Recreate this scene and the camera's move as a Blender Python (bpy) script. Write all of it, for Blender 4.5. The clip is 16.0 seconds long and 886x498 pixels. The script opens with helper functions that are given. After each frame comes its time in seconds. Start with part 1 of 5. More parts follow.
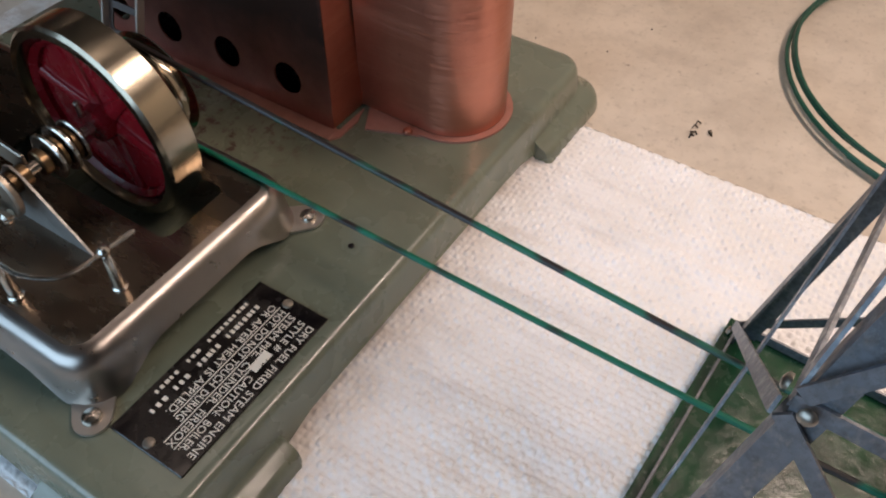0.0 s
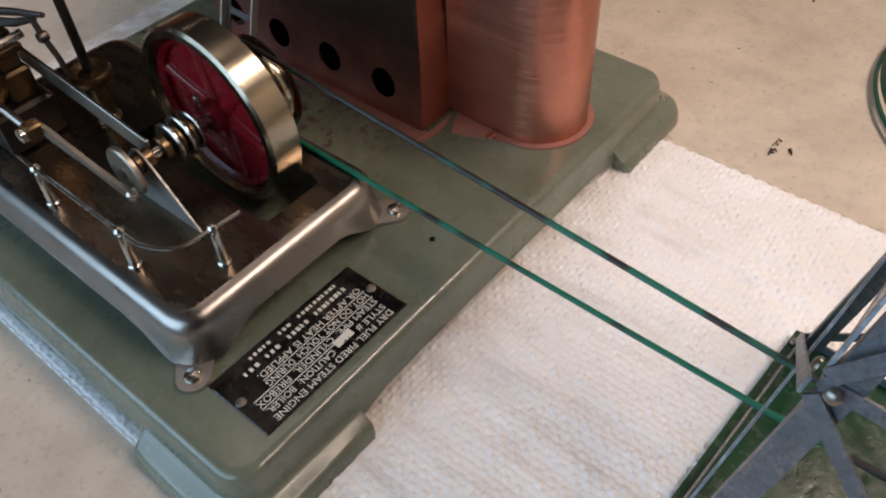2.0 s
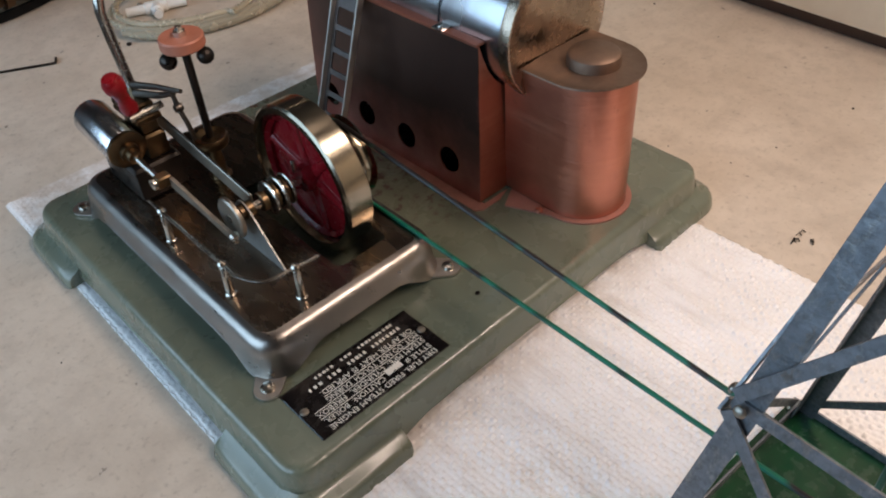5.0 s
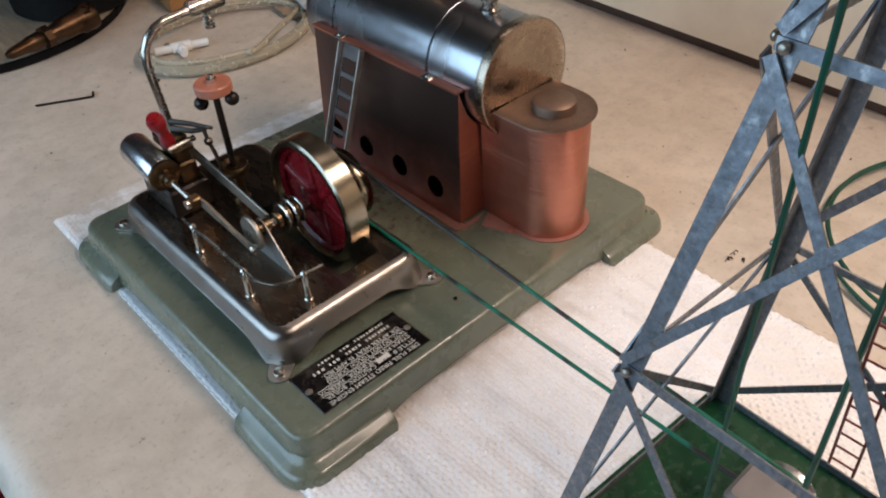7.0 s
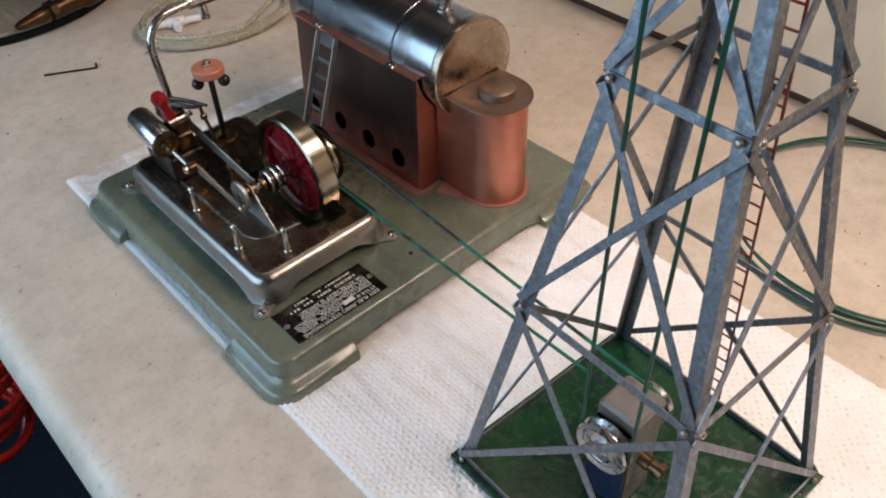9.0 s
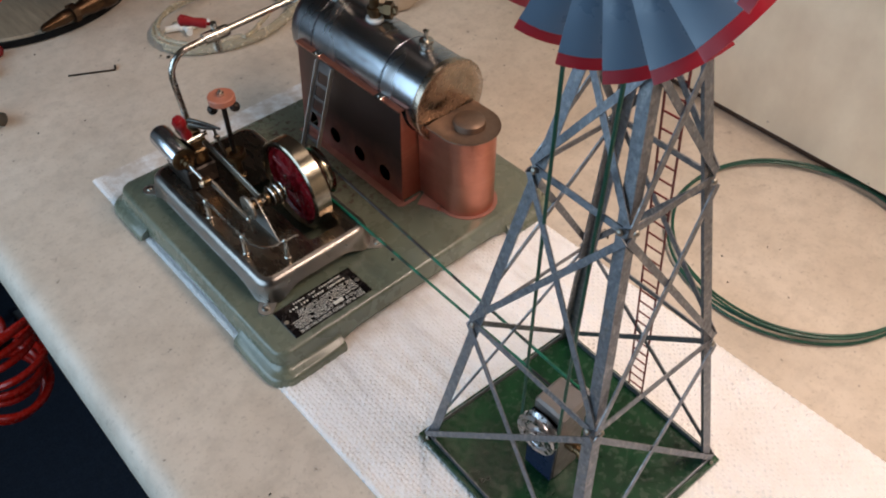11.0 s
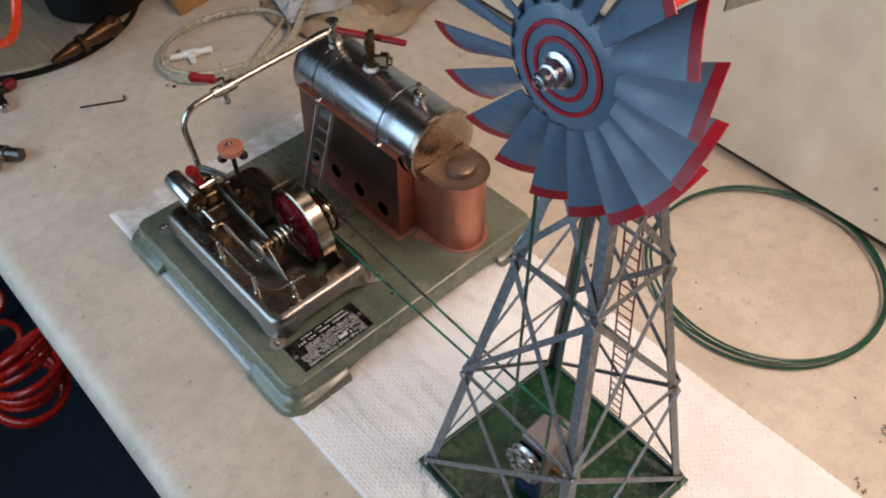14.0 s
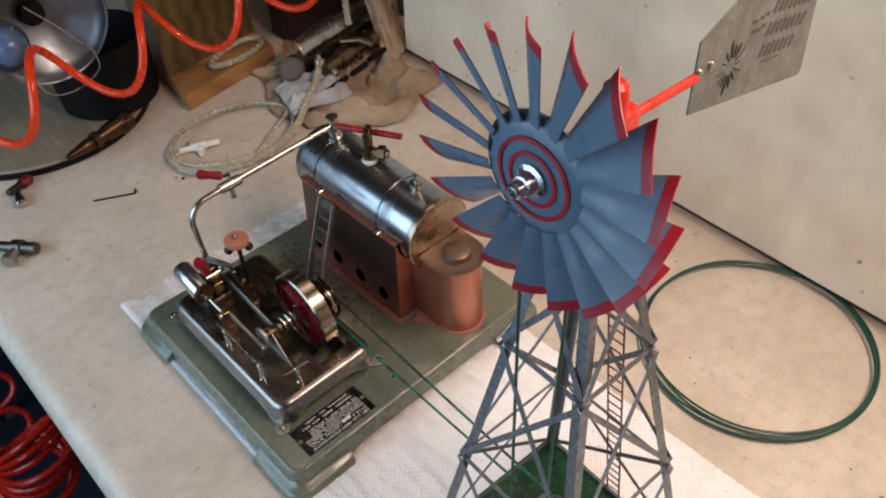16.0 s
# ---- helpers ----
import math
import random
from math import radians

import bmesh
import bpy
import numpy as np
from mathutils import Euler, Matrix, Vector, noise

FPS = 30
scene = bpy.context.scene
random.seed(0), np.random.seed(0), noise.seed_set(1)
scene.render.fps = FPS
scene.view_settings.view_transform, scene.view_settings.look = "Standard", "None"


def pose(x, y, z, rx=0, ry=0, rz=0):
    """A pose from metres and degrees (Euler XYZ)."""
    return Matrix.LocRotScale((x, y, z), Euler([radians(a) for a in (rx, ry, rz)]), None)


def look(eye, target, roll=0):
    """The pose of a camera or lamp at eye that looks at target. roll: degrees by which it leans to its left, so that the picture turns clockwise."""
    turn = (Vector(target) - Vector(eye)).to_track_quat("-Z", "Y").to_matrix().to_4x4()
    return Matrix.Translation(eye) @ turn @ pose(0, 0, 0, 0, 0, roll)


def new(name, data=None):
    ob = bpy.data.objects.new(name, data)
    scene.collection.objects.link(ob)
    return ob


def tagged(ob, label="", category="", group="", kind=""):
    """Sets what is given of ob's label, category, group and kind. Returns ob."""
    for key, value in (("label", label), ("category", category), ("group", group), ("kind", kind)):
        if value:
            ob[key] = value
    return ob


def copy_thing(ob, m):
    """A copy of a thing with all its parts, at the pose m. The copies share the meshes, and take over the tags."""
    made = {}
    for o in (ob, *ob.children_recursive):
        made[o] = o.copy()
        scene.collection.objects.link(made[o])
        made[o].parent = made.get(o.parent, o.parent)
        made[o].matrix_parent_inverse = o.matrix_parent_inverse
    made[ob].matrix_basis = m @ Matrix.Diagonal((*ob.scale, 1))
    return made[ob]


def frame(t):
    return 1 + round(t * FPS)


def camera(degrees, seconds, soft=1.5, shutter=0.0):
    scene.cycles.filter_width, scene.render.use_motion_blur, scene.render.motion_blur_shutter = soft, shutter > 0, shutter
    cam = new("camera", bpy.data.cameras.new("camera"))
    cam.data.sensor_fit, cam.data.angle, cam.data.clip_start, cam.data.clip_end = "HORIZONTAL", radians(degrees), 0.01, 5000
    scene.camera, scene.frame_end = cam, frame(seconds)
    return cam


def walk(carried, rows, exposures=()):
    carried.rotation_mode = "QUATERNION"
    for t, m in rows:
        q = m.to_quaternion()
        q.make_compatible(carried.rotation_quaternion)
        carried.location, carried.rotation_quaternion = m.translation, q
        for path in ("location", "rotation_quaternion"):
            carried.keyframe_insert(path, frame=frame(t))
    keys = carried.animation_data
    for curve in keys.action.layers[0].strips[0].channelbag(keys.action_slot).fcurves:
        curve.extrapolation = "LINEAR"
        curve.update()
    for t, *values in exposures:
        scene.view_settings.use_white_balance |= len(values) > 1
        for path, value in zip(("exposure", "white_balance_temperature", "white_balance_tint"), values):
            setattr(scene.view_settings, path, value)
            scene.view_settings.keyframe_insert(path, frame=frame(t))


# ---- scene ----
cam = camera(58.10, 16.0, soft=2.0)
PATH = [
    (0, (-0.04703, -0.16432, 0.25571), (0.00851, -0.12856, 0.18062), 0.26),
    (0.5, (-0.04559, -0.16713, 0.25425), (0.00863, -0.12916, 0.17930), -0.87),
    (1, (-0.04909, -0.16724, 0.25386), (0.00333, -0.12699, 0.17881), -1.87),
    (1.5, (-0.05286, -0.17282, 0.25817), (-0.00222, -0.12960, 0.18355), -3.31),
    (2, (-0.06084, -0.17806, 0.26596), (-0.01042, -0.13305, 0.19226), -3.17),
    (2.5, (-0.06575, -0.19040, 0.27296), (-0.01695, -0.14154, 0.20064), -5.16),
    (3, (-0.06629, -0.19420, 0.27672), (-0.01789, -0.14408, 0.20498), -4.88),
    (3.5, (-0.07064, -0.19407, 0.28029), (-0.02266, -0.14244, 0.20936), -4.33),
    (4, (-0.07993, -0.19543, 0.28096), (-0.03091, -0.14278, 0.21150), -3.34),
    (4.2, (-0.08104, -0.20290, 0.28630), (-0.03304, -0.14853, 0.21745), -4.31),
    (6.3, (-0.10148, -0.24210, 0.31336), (-0.05121, -0.18501, 0.24845), -3.44),
    (6.5, (-0.10627, -0.25122, 0.32569), (-0.05582, -0.19426, 0.26080), -3.29),
    (7, (-0.11630, -0.27792, 0.34344), (-0.06662, -0.21926, 0.27948), -3.84),
    (7.5, (-0.12949, -0.30193, 0.36714), (-0.08036, -0.24453, 0.30164), -3.22),
    (8, (-0.13559, -0.32134, 0.37911), (-0.08737, -0.26447, 0.31247), -3.17),
    (8.5, (-0.14241, -0.33196, 0.38936), (-0.09400, -0.27547, 0.32253), -3.07),
    (9, (-0.14566, -0.34392, 0.40062), (-0.09706, -0.28856, 0.33299), -2.20),
    (9.2, (-0.14834, -0.34829, 0.40900), (-0.09960, -0.29320, 0.34125), -1.74),
    (11.3, (-0.16358, -0.38634, 0.50662), (-0.11766, -0.33436, 0.43459), -0.26),
    (11.5, (-0.16564, -0.38607, 0.51285), (-0.11963, -0.33418, 0.44081), 0.39),
    (12, (-0.16382, -0.38674, 0.53046), (-0.11808, -0.33620, 0.45729), 1.14),
    (12.5, (-0.16013, -0.39007, 0.54234), (-0.11432, -0.34027, 0.46870), 1.59),
    (13, (-0.15350, -0.38448, 0.55409), (-0.10771, -0.33645, 0.47929), 2.23),
    (13.5, (-0.15442, -0.37990, 0.56703), (-0.11078, -0.33055, 0.49179), -0.56),
    (14, (-0.15396, -0.38271, 0.57611), (-0.10956, -0.33308, 0.50151), -1.16),
    (14.5, (-0.15256, -0.38801, 0.58358), (-0.10781, -0.33831, 0.50923), -1.73),
    (15, (-0.15216, -0.39281, 0.59189), (-0.10643, -0.34176, 0.51907), -2.34),
    (15.5, (-0.15018, -0.39513, 0.59841), (-0.10392, -0.34129, 0.52798), -3.32),
    (16, (-0.15353, -0.39639, 0.60333), (-0.10543, -0.34160, 0.53488), -3.01),
]
walk(cam, [(t, look(eye, target, roll)) for t, eye, target, roll in PATH], [(0, -0.04, 6460, 10.5), (4, -0.03, 6480, 9), (6.5, 0.07, 6460, 9), (9, 0.12, 6460, 8.5), (11.5, -0.01, 6570, 9), (14, 0.0, 6630, 9), (16, 0.07, 6650, 9)])

# ---- world and lights ----
world = bpy.data.worlds.new("room_air")
scene.world = world
world.use_nodes = True
bg = world.node_tree.nodes["Background"]
bg.inputs["Color"].default_value = (0.75, 0.80, 0.90, 1)
bg.inputs["Strength"].default_value = 0.12


def area_lamp(name, eye, target, sx, sy, watts, colour):
    data = bpy.data.lights.new(name, "AREA")
    data.shape, data.size, data.size_y = "RECTANGLE", sx, sy
    data.energy, data.color = watts, colour
    ob = new(name, data)
    ob.matrix_world = look(eye, target)
    return ob


# unseen sources, assumed: warm lamps hung over the bench, cool daylight from the west
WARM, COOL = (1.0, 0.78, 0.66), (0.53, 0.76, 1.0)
area_lamp("overhead_light", (0.42, -0.50, 0.89), (0.20, -0.28, 0.0), 0.8, 0.14, 10.7, WARM)
area_lamp("overhead_light", (0.45, 0.30, 1.30), (0.30, 0.20, 0.0), 1.0, 0.14, 1.2, WARM)
area_lamp("west_cool_light", (-0.74, 0.25, 0.37), (0.0, 0.12, 0.0), 1.2, 0.62, 8.1, COOL)


# ---- materials ----
def rgb(r, g, b):
    """Linear colour from 0..255 sRGB."""
    f = lambda c: (c / 12.92) if c <= 0.04045 else ((c + 0.055) / 1.055) ** 2.4
    return (f(r / 255), f(g / 255), f(b / 255), 1.0)


class Nodes:
    def __init__(self, name):
        self.mat = bpy.data.materials.new(name)
        self.mat.use_nodes = True
        self.t = self.mat.node_tree
        self.b = self.t.nodes["Principled BSDF"]
        self.co = self.t.nodes.new("ShaderNodeTexCoord").outputs["Object"]

    def node(self, kind, **inputs):
        n = self.t.nodes.new(kind)
        for k, v in inputs.items():
            self.put(n.inputs[k.replace("_", " ")], v)
        return n

    def put(self, socket, v):
        if isinstance(v, bpy.types.NodeSocket):
            self.t.links.new(v, socket)
        else:
            socket.default_value = v

    def stretch(self, sx, sy, sz):
        return self.node("ShaderNodeMapping", Vector=self.co, Scale=(sx, sy, sz)).outputs["Vector"]

    def noise(self, scale, detail=4.0, rough=0.55, co=None, lo=0.35, hi=0.65):
        n = self.node("ShaderNodeTexNoise", Vector=co or self.co, Scale=scale, Detail=detail, Roughness=rough)
        return self.ramp(n.outputs["Fac"], lo, hi)

    def ramp(self, fac, lo, hi, a=0.0, b=1.0):
        n = self.node("ShaderNodeMapRange", Value=fac)
        n.inputs["From Min"].default_value, n.inputs["From Max"].default_value = lo, hi
        n.inputs["To Min"].default_value, n.inputs["To Max"].default_value = a, b
        return n.outputs["Result"]

    def mix(self, fac, a, b):
        n = self.t.nodes.new("ShaderNodeMix")
        n.data_type = "RGBA"
        self.put(n.inputs["Factor"], fac), self.put(n.inputs["A"], a), self.put(n.inputs["B"], b)
        return n.outputs["Result"]

    def mul(self, a, b):
        n = self.t.nodes.new("ShaderNodeMath")
        n.operation = "MULTIPLY"
        self.put(n.inputs[0], a), self.put(n.inputs[1], b)
        return n.outputs[0]

    def set(self, **inputs):
        for k, v in inputs.items():
            self.put(self.b.inputs[k.replace("_", " ")], v)
        return self

    def bump(self, height, strength, distance):
        n = self.node("ShaderNodeBump", Height=height, Strength=strength, Distance=distance)
        self.put(self.b.inputs["Normal"], n.outputs["Normal"])
        return self


def simple(name, base, rough, metal=0.0, vary=0.25, scale=120.0, second=None, bump=0.0, rvary=0.12):
    """A base colour broken up at two scales, with uneven gloss."""
    m = Nodes(name)
    second = second or tuple(c * (1 - vary) for c in base[:3]) + (1,)
    big, fine = m.noise(scale * 0.22), m.noise(scale, 6.0)
    col = m.mix(big, base, second)
    col = m.mix(m.mul(fine, 0.5), col, tuple(c * (1 - vary * 0.6) for c in base[:3]) + (1,))
    m.set(Base_Color=col, Roughness=m.ramp(fine, 0, 1, max(0.02, rough - rvary), rough + rvary), Metallic=metal)
    if bump:
        m.bump(fine, bump, 0.0004)
    return m.mat


def table_material():
    m = Nodes("speckled_laminate")
    col = m.mix(m.noise(14, 5, 0.6), rgb(213, 201, 186), rgb(200, 187, 171))
    col = m.mix(m.mul(m.noise(60, 6, 0.65, lo=0.45, hi=0.75), 0.55), col, rgb(172, 160, 146))
    col = m.mix(m.mul(m.noise(260, 4, 0.6, lo=0.56, hi=0.72), 0.34), col, rgb(140, 124, 108))
    col = m.mix(m.mul(m.noise(45, 8, 0.72, lo=0.62, hi=0.7), 0.5), col, rgb(110, 95, 80))
    # greasy smears and a few dark scuffs
    col = m.mix(m.mul(m.noise(6, 7, 0.66, m.stretch(1.5, 0.8, 1), 0.54, 0.70), 0.30), col, rgb(150, 136, 120))
    col = m.mix(m.mul(m.noise(120, 3, 0.5, lo=0.71, hi=0.75), 0.55), col, rgb(84, 72, 62))
    m.set(Base_Color=col, Roughness=m.ramp(m.noise(40), 0, 1, 0.38, 0.55))
    return m.bump(m.noise(320, 4, 0.6, lo=0.2, hi=0.8), 0.22, 0.0005).mat


def green_enamel():
    m = Nodes("green_enamel")
    col = m.mix(m.noise(22, 5, 0.6), rgb(112, 117, 100), rgb(97, 103, 88))
    streak = m.noise(40, 4, 0.6, m.stretch(1.0, 0.18, 1.0), 0.5, 0.75)
    col = m.mix(m.mul(streak, 0.45), col, rgb(80, 80, 62))
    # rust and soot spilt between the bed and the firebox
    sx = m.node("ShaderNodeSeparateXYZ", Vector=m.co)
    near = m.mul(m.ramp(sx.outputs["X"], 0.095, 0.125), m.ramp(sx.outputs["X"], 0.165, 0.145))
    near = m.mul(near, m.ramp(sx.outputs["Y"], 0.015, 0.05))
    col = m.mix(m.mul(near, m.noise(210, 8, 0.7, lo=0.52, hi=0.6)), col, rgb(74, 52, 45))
    col = m.mix(m.mul(m.noise(260, 6, 0.7, lo=0.66, hi=0.72), 0.5), col, rgb(62, 50, 40))
    m.set(Base_Color=col, Roughness=m.ramp(m.noise(55), 0, 1, 0.22, 0.34))
    m.b.inputs["Coat Weight"].default_value = 0.5
    m.b.inputs["Coat Roughness"].default_value = 0.16
    return m.bump(m.noise(180, 3), 0.06, 0.0004).mat


def nickel(name, tint, rough, soot=0.0, stretch=(1, 1, 1), tarnish=(120, 98, 72), worn=0.6, relief=0.025):
    m = Nodes(name)
    co = m.stretch(*stretch)
    col = m.mix(m.noise(60, 5, 0.6, co), tint, tuple(c * 0.88 for c in tint[:3]) + (1,))
    col = m.mix(m.mul(m.noise(38, 7, 0.65, lo=0.5, hi=0.72), worn), col, rgb(*tarnish))
    if soot:
        col = m.mix(m.mul(m.noise(16, 4, 0.5, lo=0.36, hi=0.7), soot), col, rgb(58, 54, 52))
    m.set(Base_Color=col, Metallic=1.0, Roughness=m.ramp(m.noise(160, 6, 0.6, co), 0, 1, rough * 0.85, rough * 1.2))
    return m.bump(m.noise(700, 2, 0.5, co, 0.1, 0.9), relief, 0.0002).mat


def boiler_nickel():
    """Polished plate with soft smoky bands round the shell."""
    m = Nodes("nickel_boiler")
    smoke = m.noise(30, 4, 0.5, m.stretch(0.45, 1.5, 0.45), 0.44, 0.68)
    col = m.mix(m.noise(18, 2, 0.4), rgb(186, 190, 196), rgb(166, 168, 172))
    col = m.mix(m.mul(smoke, 0.55), col, rgb(104, 94, 86))
    m.set(Base_Color=col, Metallic=1.0, Roughness=m.ramp(smoke, 0, 1, 0.24, 0.33))
    return m.bump(m.noise(500, 2, 0.5, m.stretch(0.2, 1, 0.2), 0.1, 0.9), 0.006, 0.0002).mat


def copper_material():
    m = Nodes("lacquered_copper")
    col = m.mix(m.noise(30, 5, 0.6), rgb(198, 130, 108), rgb(176, 110, 90))
    streaks = m.noise(70, 5, 0.6, m.stretch(0.15, 0.15, 1.6), 0.5, 0.72)
    col = m.mix(m.mul(streaks, 0.5), col, rgb(212, 148, 122))
    col = m.mix(m.mul(m.noise(90, 8, 0.7, lo=0.62, hi=0.74), 0.45), col, rgb(104, 58, 44))
    m.set(Base_Color=col, Metallic=0.82, Roughness=m.ramp(streaks, 0, 1, 0.33, 0.46))
    ripple = m.noise(55, 4, 0.6, m.stretch(0.30, 0.30, 4.6), 0.25, 0.75)
    return m.bump(ripple, 0.26, 0.0010).mat


def sooty_copper():
    """Firebox side: heat-blackened in the middle, bare copper along the edges and the foot."""
    m = Nodes("heat_blackened_copper")
    copper = m.mix(m.noise(40, 5, 0.6), rgb(190, 126, 112), rgb(158, 98, 86))
    s = m.node("ShaderNodeSeparateXYZ", Vector=m.co)
    wob = m.noise(30, 5, 0.6, lo=0.3, hi=0.7)
    n = m.node("ShaderNodeMath")
    n.operation = "ADD"
    m.put(n.inputs[0], s.outputs["Z"]), m.put(n.inputs[1], m.ramp(wob, 0, 1, -0.007, 0.007))
    n2 = m.node("ShaderNodeMath")
    n2.operation = "ADD"
    m.put(n2.inputs[0], s.outputs["Y"]), m.put(n2.inputs[1], m.ramp(wob, 0, 1, -0.006, 0.006))
    burnt = m.mul(m.ramp(n.outputs[0], 0.030, 0.070), m.ramp(n2.outputs[0], 0.0185, 0.0275))
    burnt = m.mul(burnt, m.ramp(n2.outputs[0], 0.180, 0.150, 0.75, 1.0))
    col = m.mix(m.mul(burnt, 0.95), copper, rgb(62, 50, 45))
    m.set(Base_Color=col, Metallic=m.ramp(burnt, 0, 1, 0.75, 0.6), Roughness=m.ramp(burnt, 0, 1, 0.36, 0.32))
    return m.bump(m.noise(350, 3), 0.05, 0.0003).mat


def galvanised():
    m = Nodes("galvanised_steel")
    v = m.node("ShaderNodeTexVoronoi", Vector=m.co, Scale=420.0)
    v.feature = "SMOOTH_F1"
    spangle = m.ramp(v.outputs["Color"], 0.2, 0.8)
    col = m.mix(spangle, rgb(140, 144, 151), rgb(122, 126, 133))
    col = m.mix(m.mul(m.noise(220, 7, 0.65, lo=0.5, hi=0.66), 0.22), col, rgb(96, 92, 86))
    col = m.mix(m.mul(m.noise(45, 6, 0.65, lo=0.56, hi=0.7), 0.10), col, rgb(112, 100, 84))
    col = m.mix(m.mul(m.noise(520, 5, 0.7, lo=0.48, hi=0.72), 0.4), col, rgb(66, 60, 54))
    fleck = m.noise(340, 5, 0.65, m.stretch(1, 1, 0.55), 0.52, 0.66)
    col = m.mix(m.mul(fleck, 0.34), col, rgb(190, 188, 182))
    m.set(Base_Color=col, Metallic=0.94, Roughness=m.ramp(fleck, 0, 1, 0.56, 0.36))
    return m.bump(m.noise(300, 4, 0.6, None, 0.25, 0.75), 0.34, 0.0004).mat


def woven_white():
    m = Nodes("white_woven_fibreglass")
    col = m.mix(m.noise(25, 6, 0.6), rgb(247, 247, 248), rgb(240, 238, 236))
    col = m.mix(m.mul(m.noise(180, 7, 0.7, lo=0.6, hi=0.74), 0.25), col, rgb(176, 158, 143))
    s = m.node("ShaderNodeSeparateXYZ", Vector=m.co)
    sooty = m.mul(m.ramp(s.outputs["Y"], -0.16, -0.07), m.noise(40, 7, 0.7, m.stretch(1.6, 0.35, 1), 0.5, 0.75))
    col = m.mix(m.mul(m.mul(sooty, m.ramp(s.outputs["X"], -0.022, -0.019)), 0.38), col, rgb(150, 132, 118))
    # long grey streaks along y on the part of the mat near the engine
    streaks = m.noise(30, 3, 0.5, m.stretch(5.0, 0.22, 1), 0.56, 0.66)
    streaks = m.mul(streaks, m.mul(m.ramp(s.outputs["Y"], -0.20, -0.13), m.ramp(s.outputs["X"], 0.17, 0.10)))
    col = m.mix(m.mul(streaks, 0.13), col, rgb(158, 150, 146))
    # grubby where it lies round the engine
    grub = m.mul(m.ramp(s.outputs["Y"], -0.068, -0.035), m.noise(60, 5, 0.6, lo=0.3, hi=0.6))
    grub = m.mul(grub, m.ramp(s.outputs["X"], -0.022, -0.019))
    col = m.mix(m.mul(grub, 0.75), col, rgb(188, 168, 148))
    m.set(Base_Color=col, Roughness=0.85)
    m.b.inputs["Sheen Weight"].default_value = 0.2
    return m.bump(m.noise(1500, 3), 0.3, 0.0004).mat


def cord_material(name, light, dark, scale):
    m = Nodes(name)
    n = m.noise(scale, 2, 0.5, lo=0.50, hi=0.57)
    m.set(Base_Color=m.mix(n, light, dark), Roughness=0.45)
    return m.mat


def wood(name, a, b, scale, axis=(1, 1, 1), rough=0.45):
    m = Nodes(name)
    co = m.stretch(*axis)
    w = m.node("ShaderNodeTexWave", Vector=co, Scale=scale, Distortion=5.0, Detail=4.0)
    col = m.mix(w.outputs["Fac"], a, b)
    col = m.mix(m.mul(m.noise(50, 6, 0.65, co), 0.5), col, tuple(c * 0.55 for c in a[:3]) + (1,))
    m.set(Base_Color=col, Roughness=rough)
    return m.bump(w.outputs["Fac"], 0.15, 0.0004).mat


def grain(name, a, b):
    """Long dry wood fibres."""
    m = Nodes(name)
    fibre = m.noise(3.0, 6, 0.7, m.stretch(60, 6, 6), 0.3, 0.7)
    col = m.mix(fibre, a, b)
    col = m.mix(m.mul(m.noise(22, 5, 0.6), 0.5), col, tuple(c * 0.6 for c in a[:3]) + (1,))
    m.set(Base_Color=col, Roughness=0.55)
    return m.bump(fibre, 0.3, 0.0005).mat


def wall_sheet():
    """Cream sheeting, water-stained and fly-specked."""
    m = Nodes("cream_sheeting")
    col = m.mix(m.noise(9, 5, 0.6), rgb(248, 233, 208), rgb(230, 212, 187))
    col = m.mix(m.mul(m.noise(5, 7, 0.62, m.stretch(1, 1.6, 0.7), 0.5, 0.72), 0.28), col, rgb(190, 164, 134))
    col = m.mix(m.mul(m.noise(75, 2, 0.4, lo=0.73, hi=0.78), 0.75), col, rgb(104, 84, 66))
    m.set(Base_Color=col, Roughness=m.ramp(m.noise(20), 0, 1, 0.5, 0.75))
    return m.bump(m.noise(60, 5, 0.6, lo=0.2, hi=0.8), 0.35, 0.0008).mat


M_TABLE = table_material()
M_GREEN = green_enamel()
# bed top tinted darker than the bed, so the colour carries its dark reflection
M_BEDTOP = nickel("darkened_nickel_top", rgb(138, 124, 110), 0.27, 0.12, (1, 0.3, 1), (92, 74, 58), 0.4)
M_RIM = nickel("turned_steel_rim", rgb(164, 155, 138), 0.20, 0.0, (0.2, 1, 1), (132, 118, 96), 0.3, 0.008)
M_BED = nickel("worn_nickel_bed", rgb(162, 157, 152), 0.32, 0.0, (1, 0.3, 1), (138, 118, 96), 0.2)
M_NICKEL = nickel("nickel_plate", rgb(196, 192, 184), 0.24)
M_BOILER = boiler_nickel()
M_CAP = nickel("brown_nickel", rgb(172, 158, 142), 0.27, 0.05, (1, 1, 1), (140, 116, 92), 0.25)
M_COVER = nickel("dull_brown_nickel", rgb(146, 122, 106), 0.55, 0.05, (1, 1, 1), (136, 112, 92), 0.3)
M_STEEL = nickel("bright_steel", rgb(202, 196, 184), 0.29, 0.0, (3, 0.2, 0.2), (150, 134, 108))
M_BRASS = nickel("aged_brass", rgb(128, 106, 78), 0.34, 0.35, (1, 1, 1), (74, 58, 44))
M_COPPER = copper_material()
M_SOOTCU = sooty_copper()
M_FLANGE = simple("dusty_copper_flange", rgb(180, 128, 114), 0.55, 0.35, 0.3, 160, rgb(150, 98, 84), 0.3)
M_GALV = galvanised()
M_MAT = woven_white()
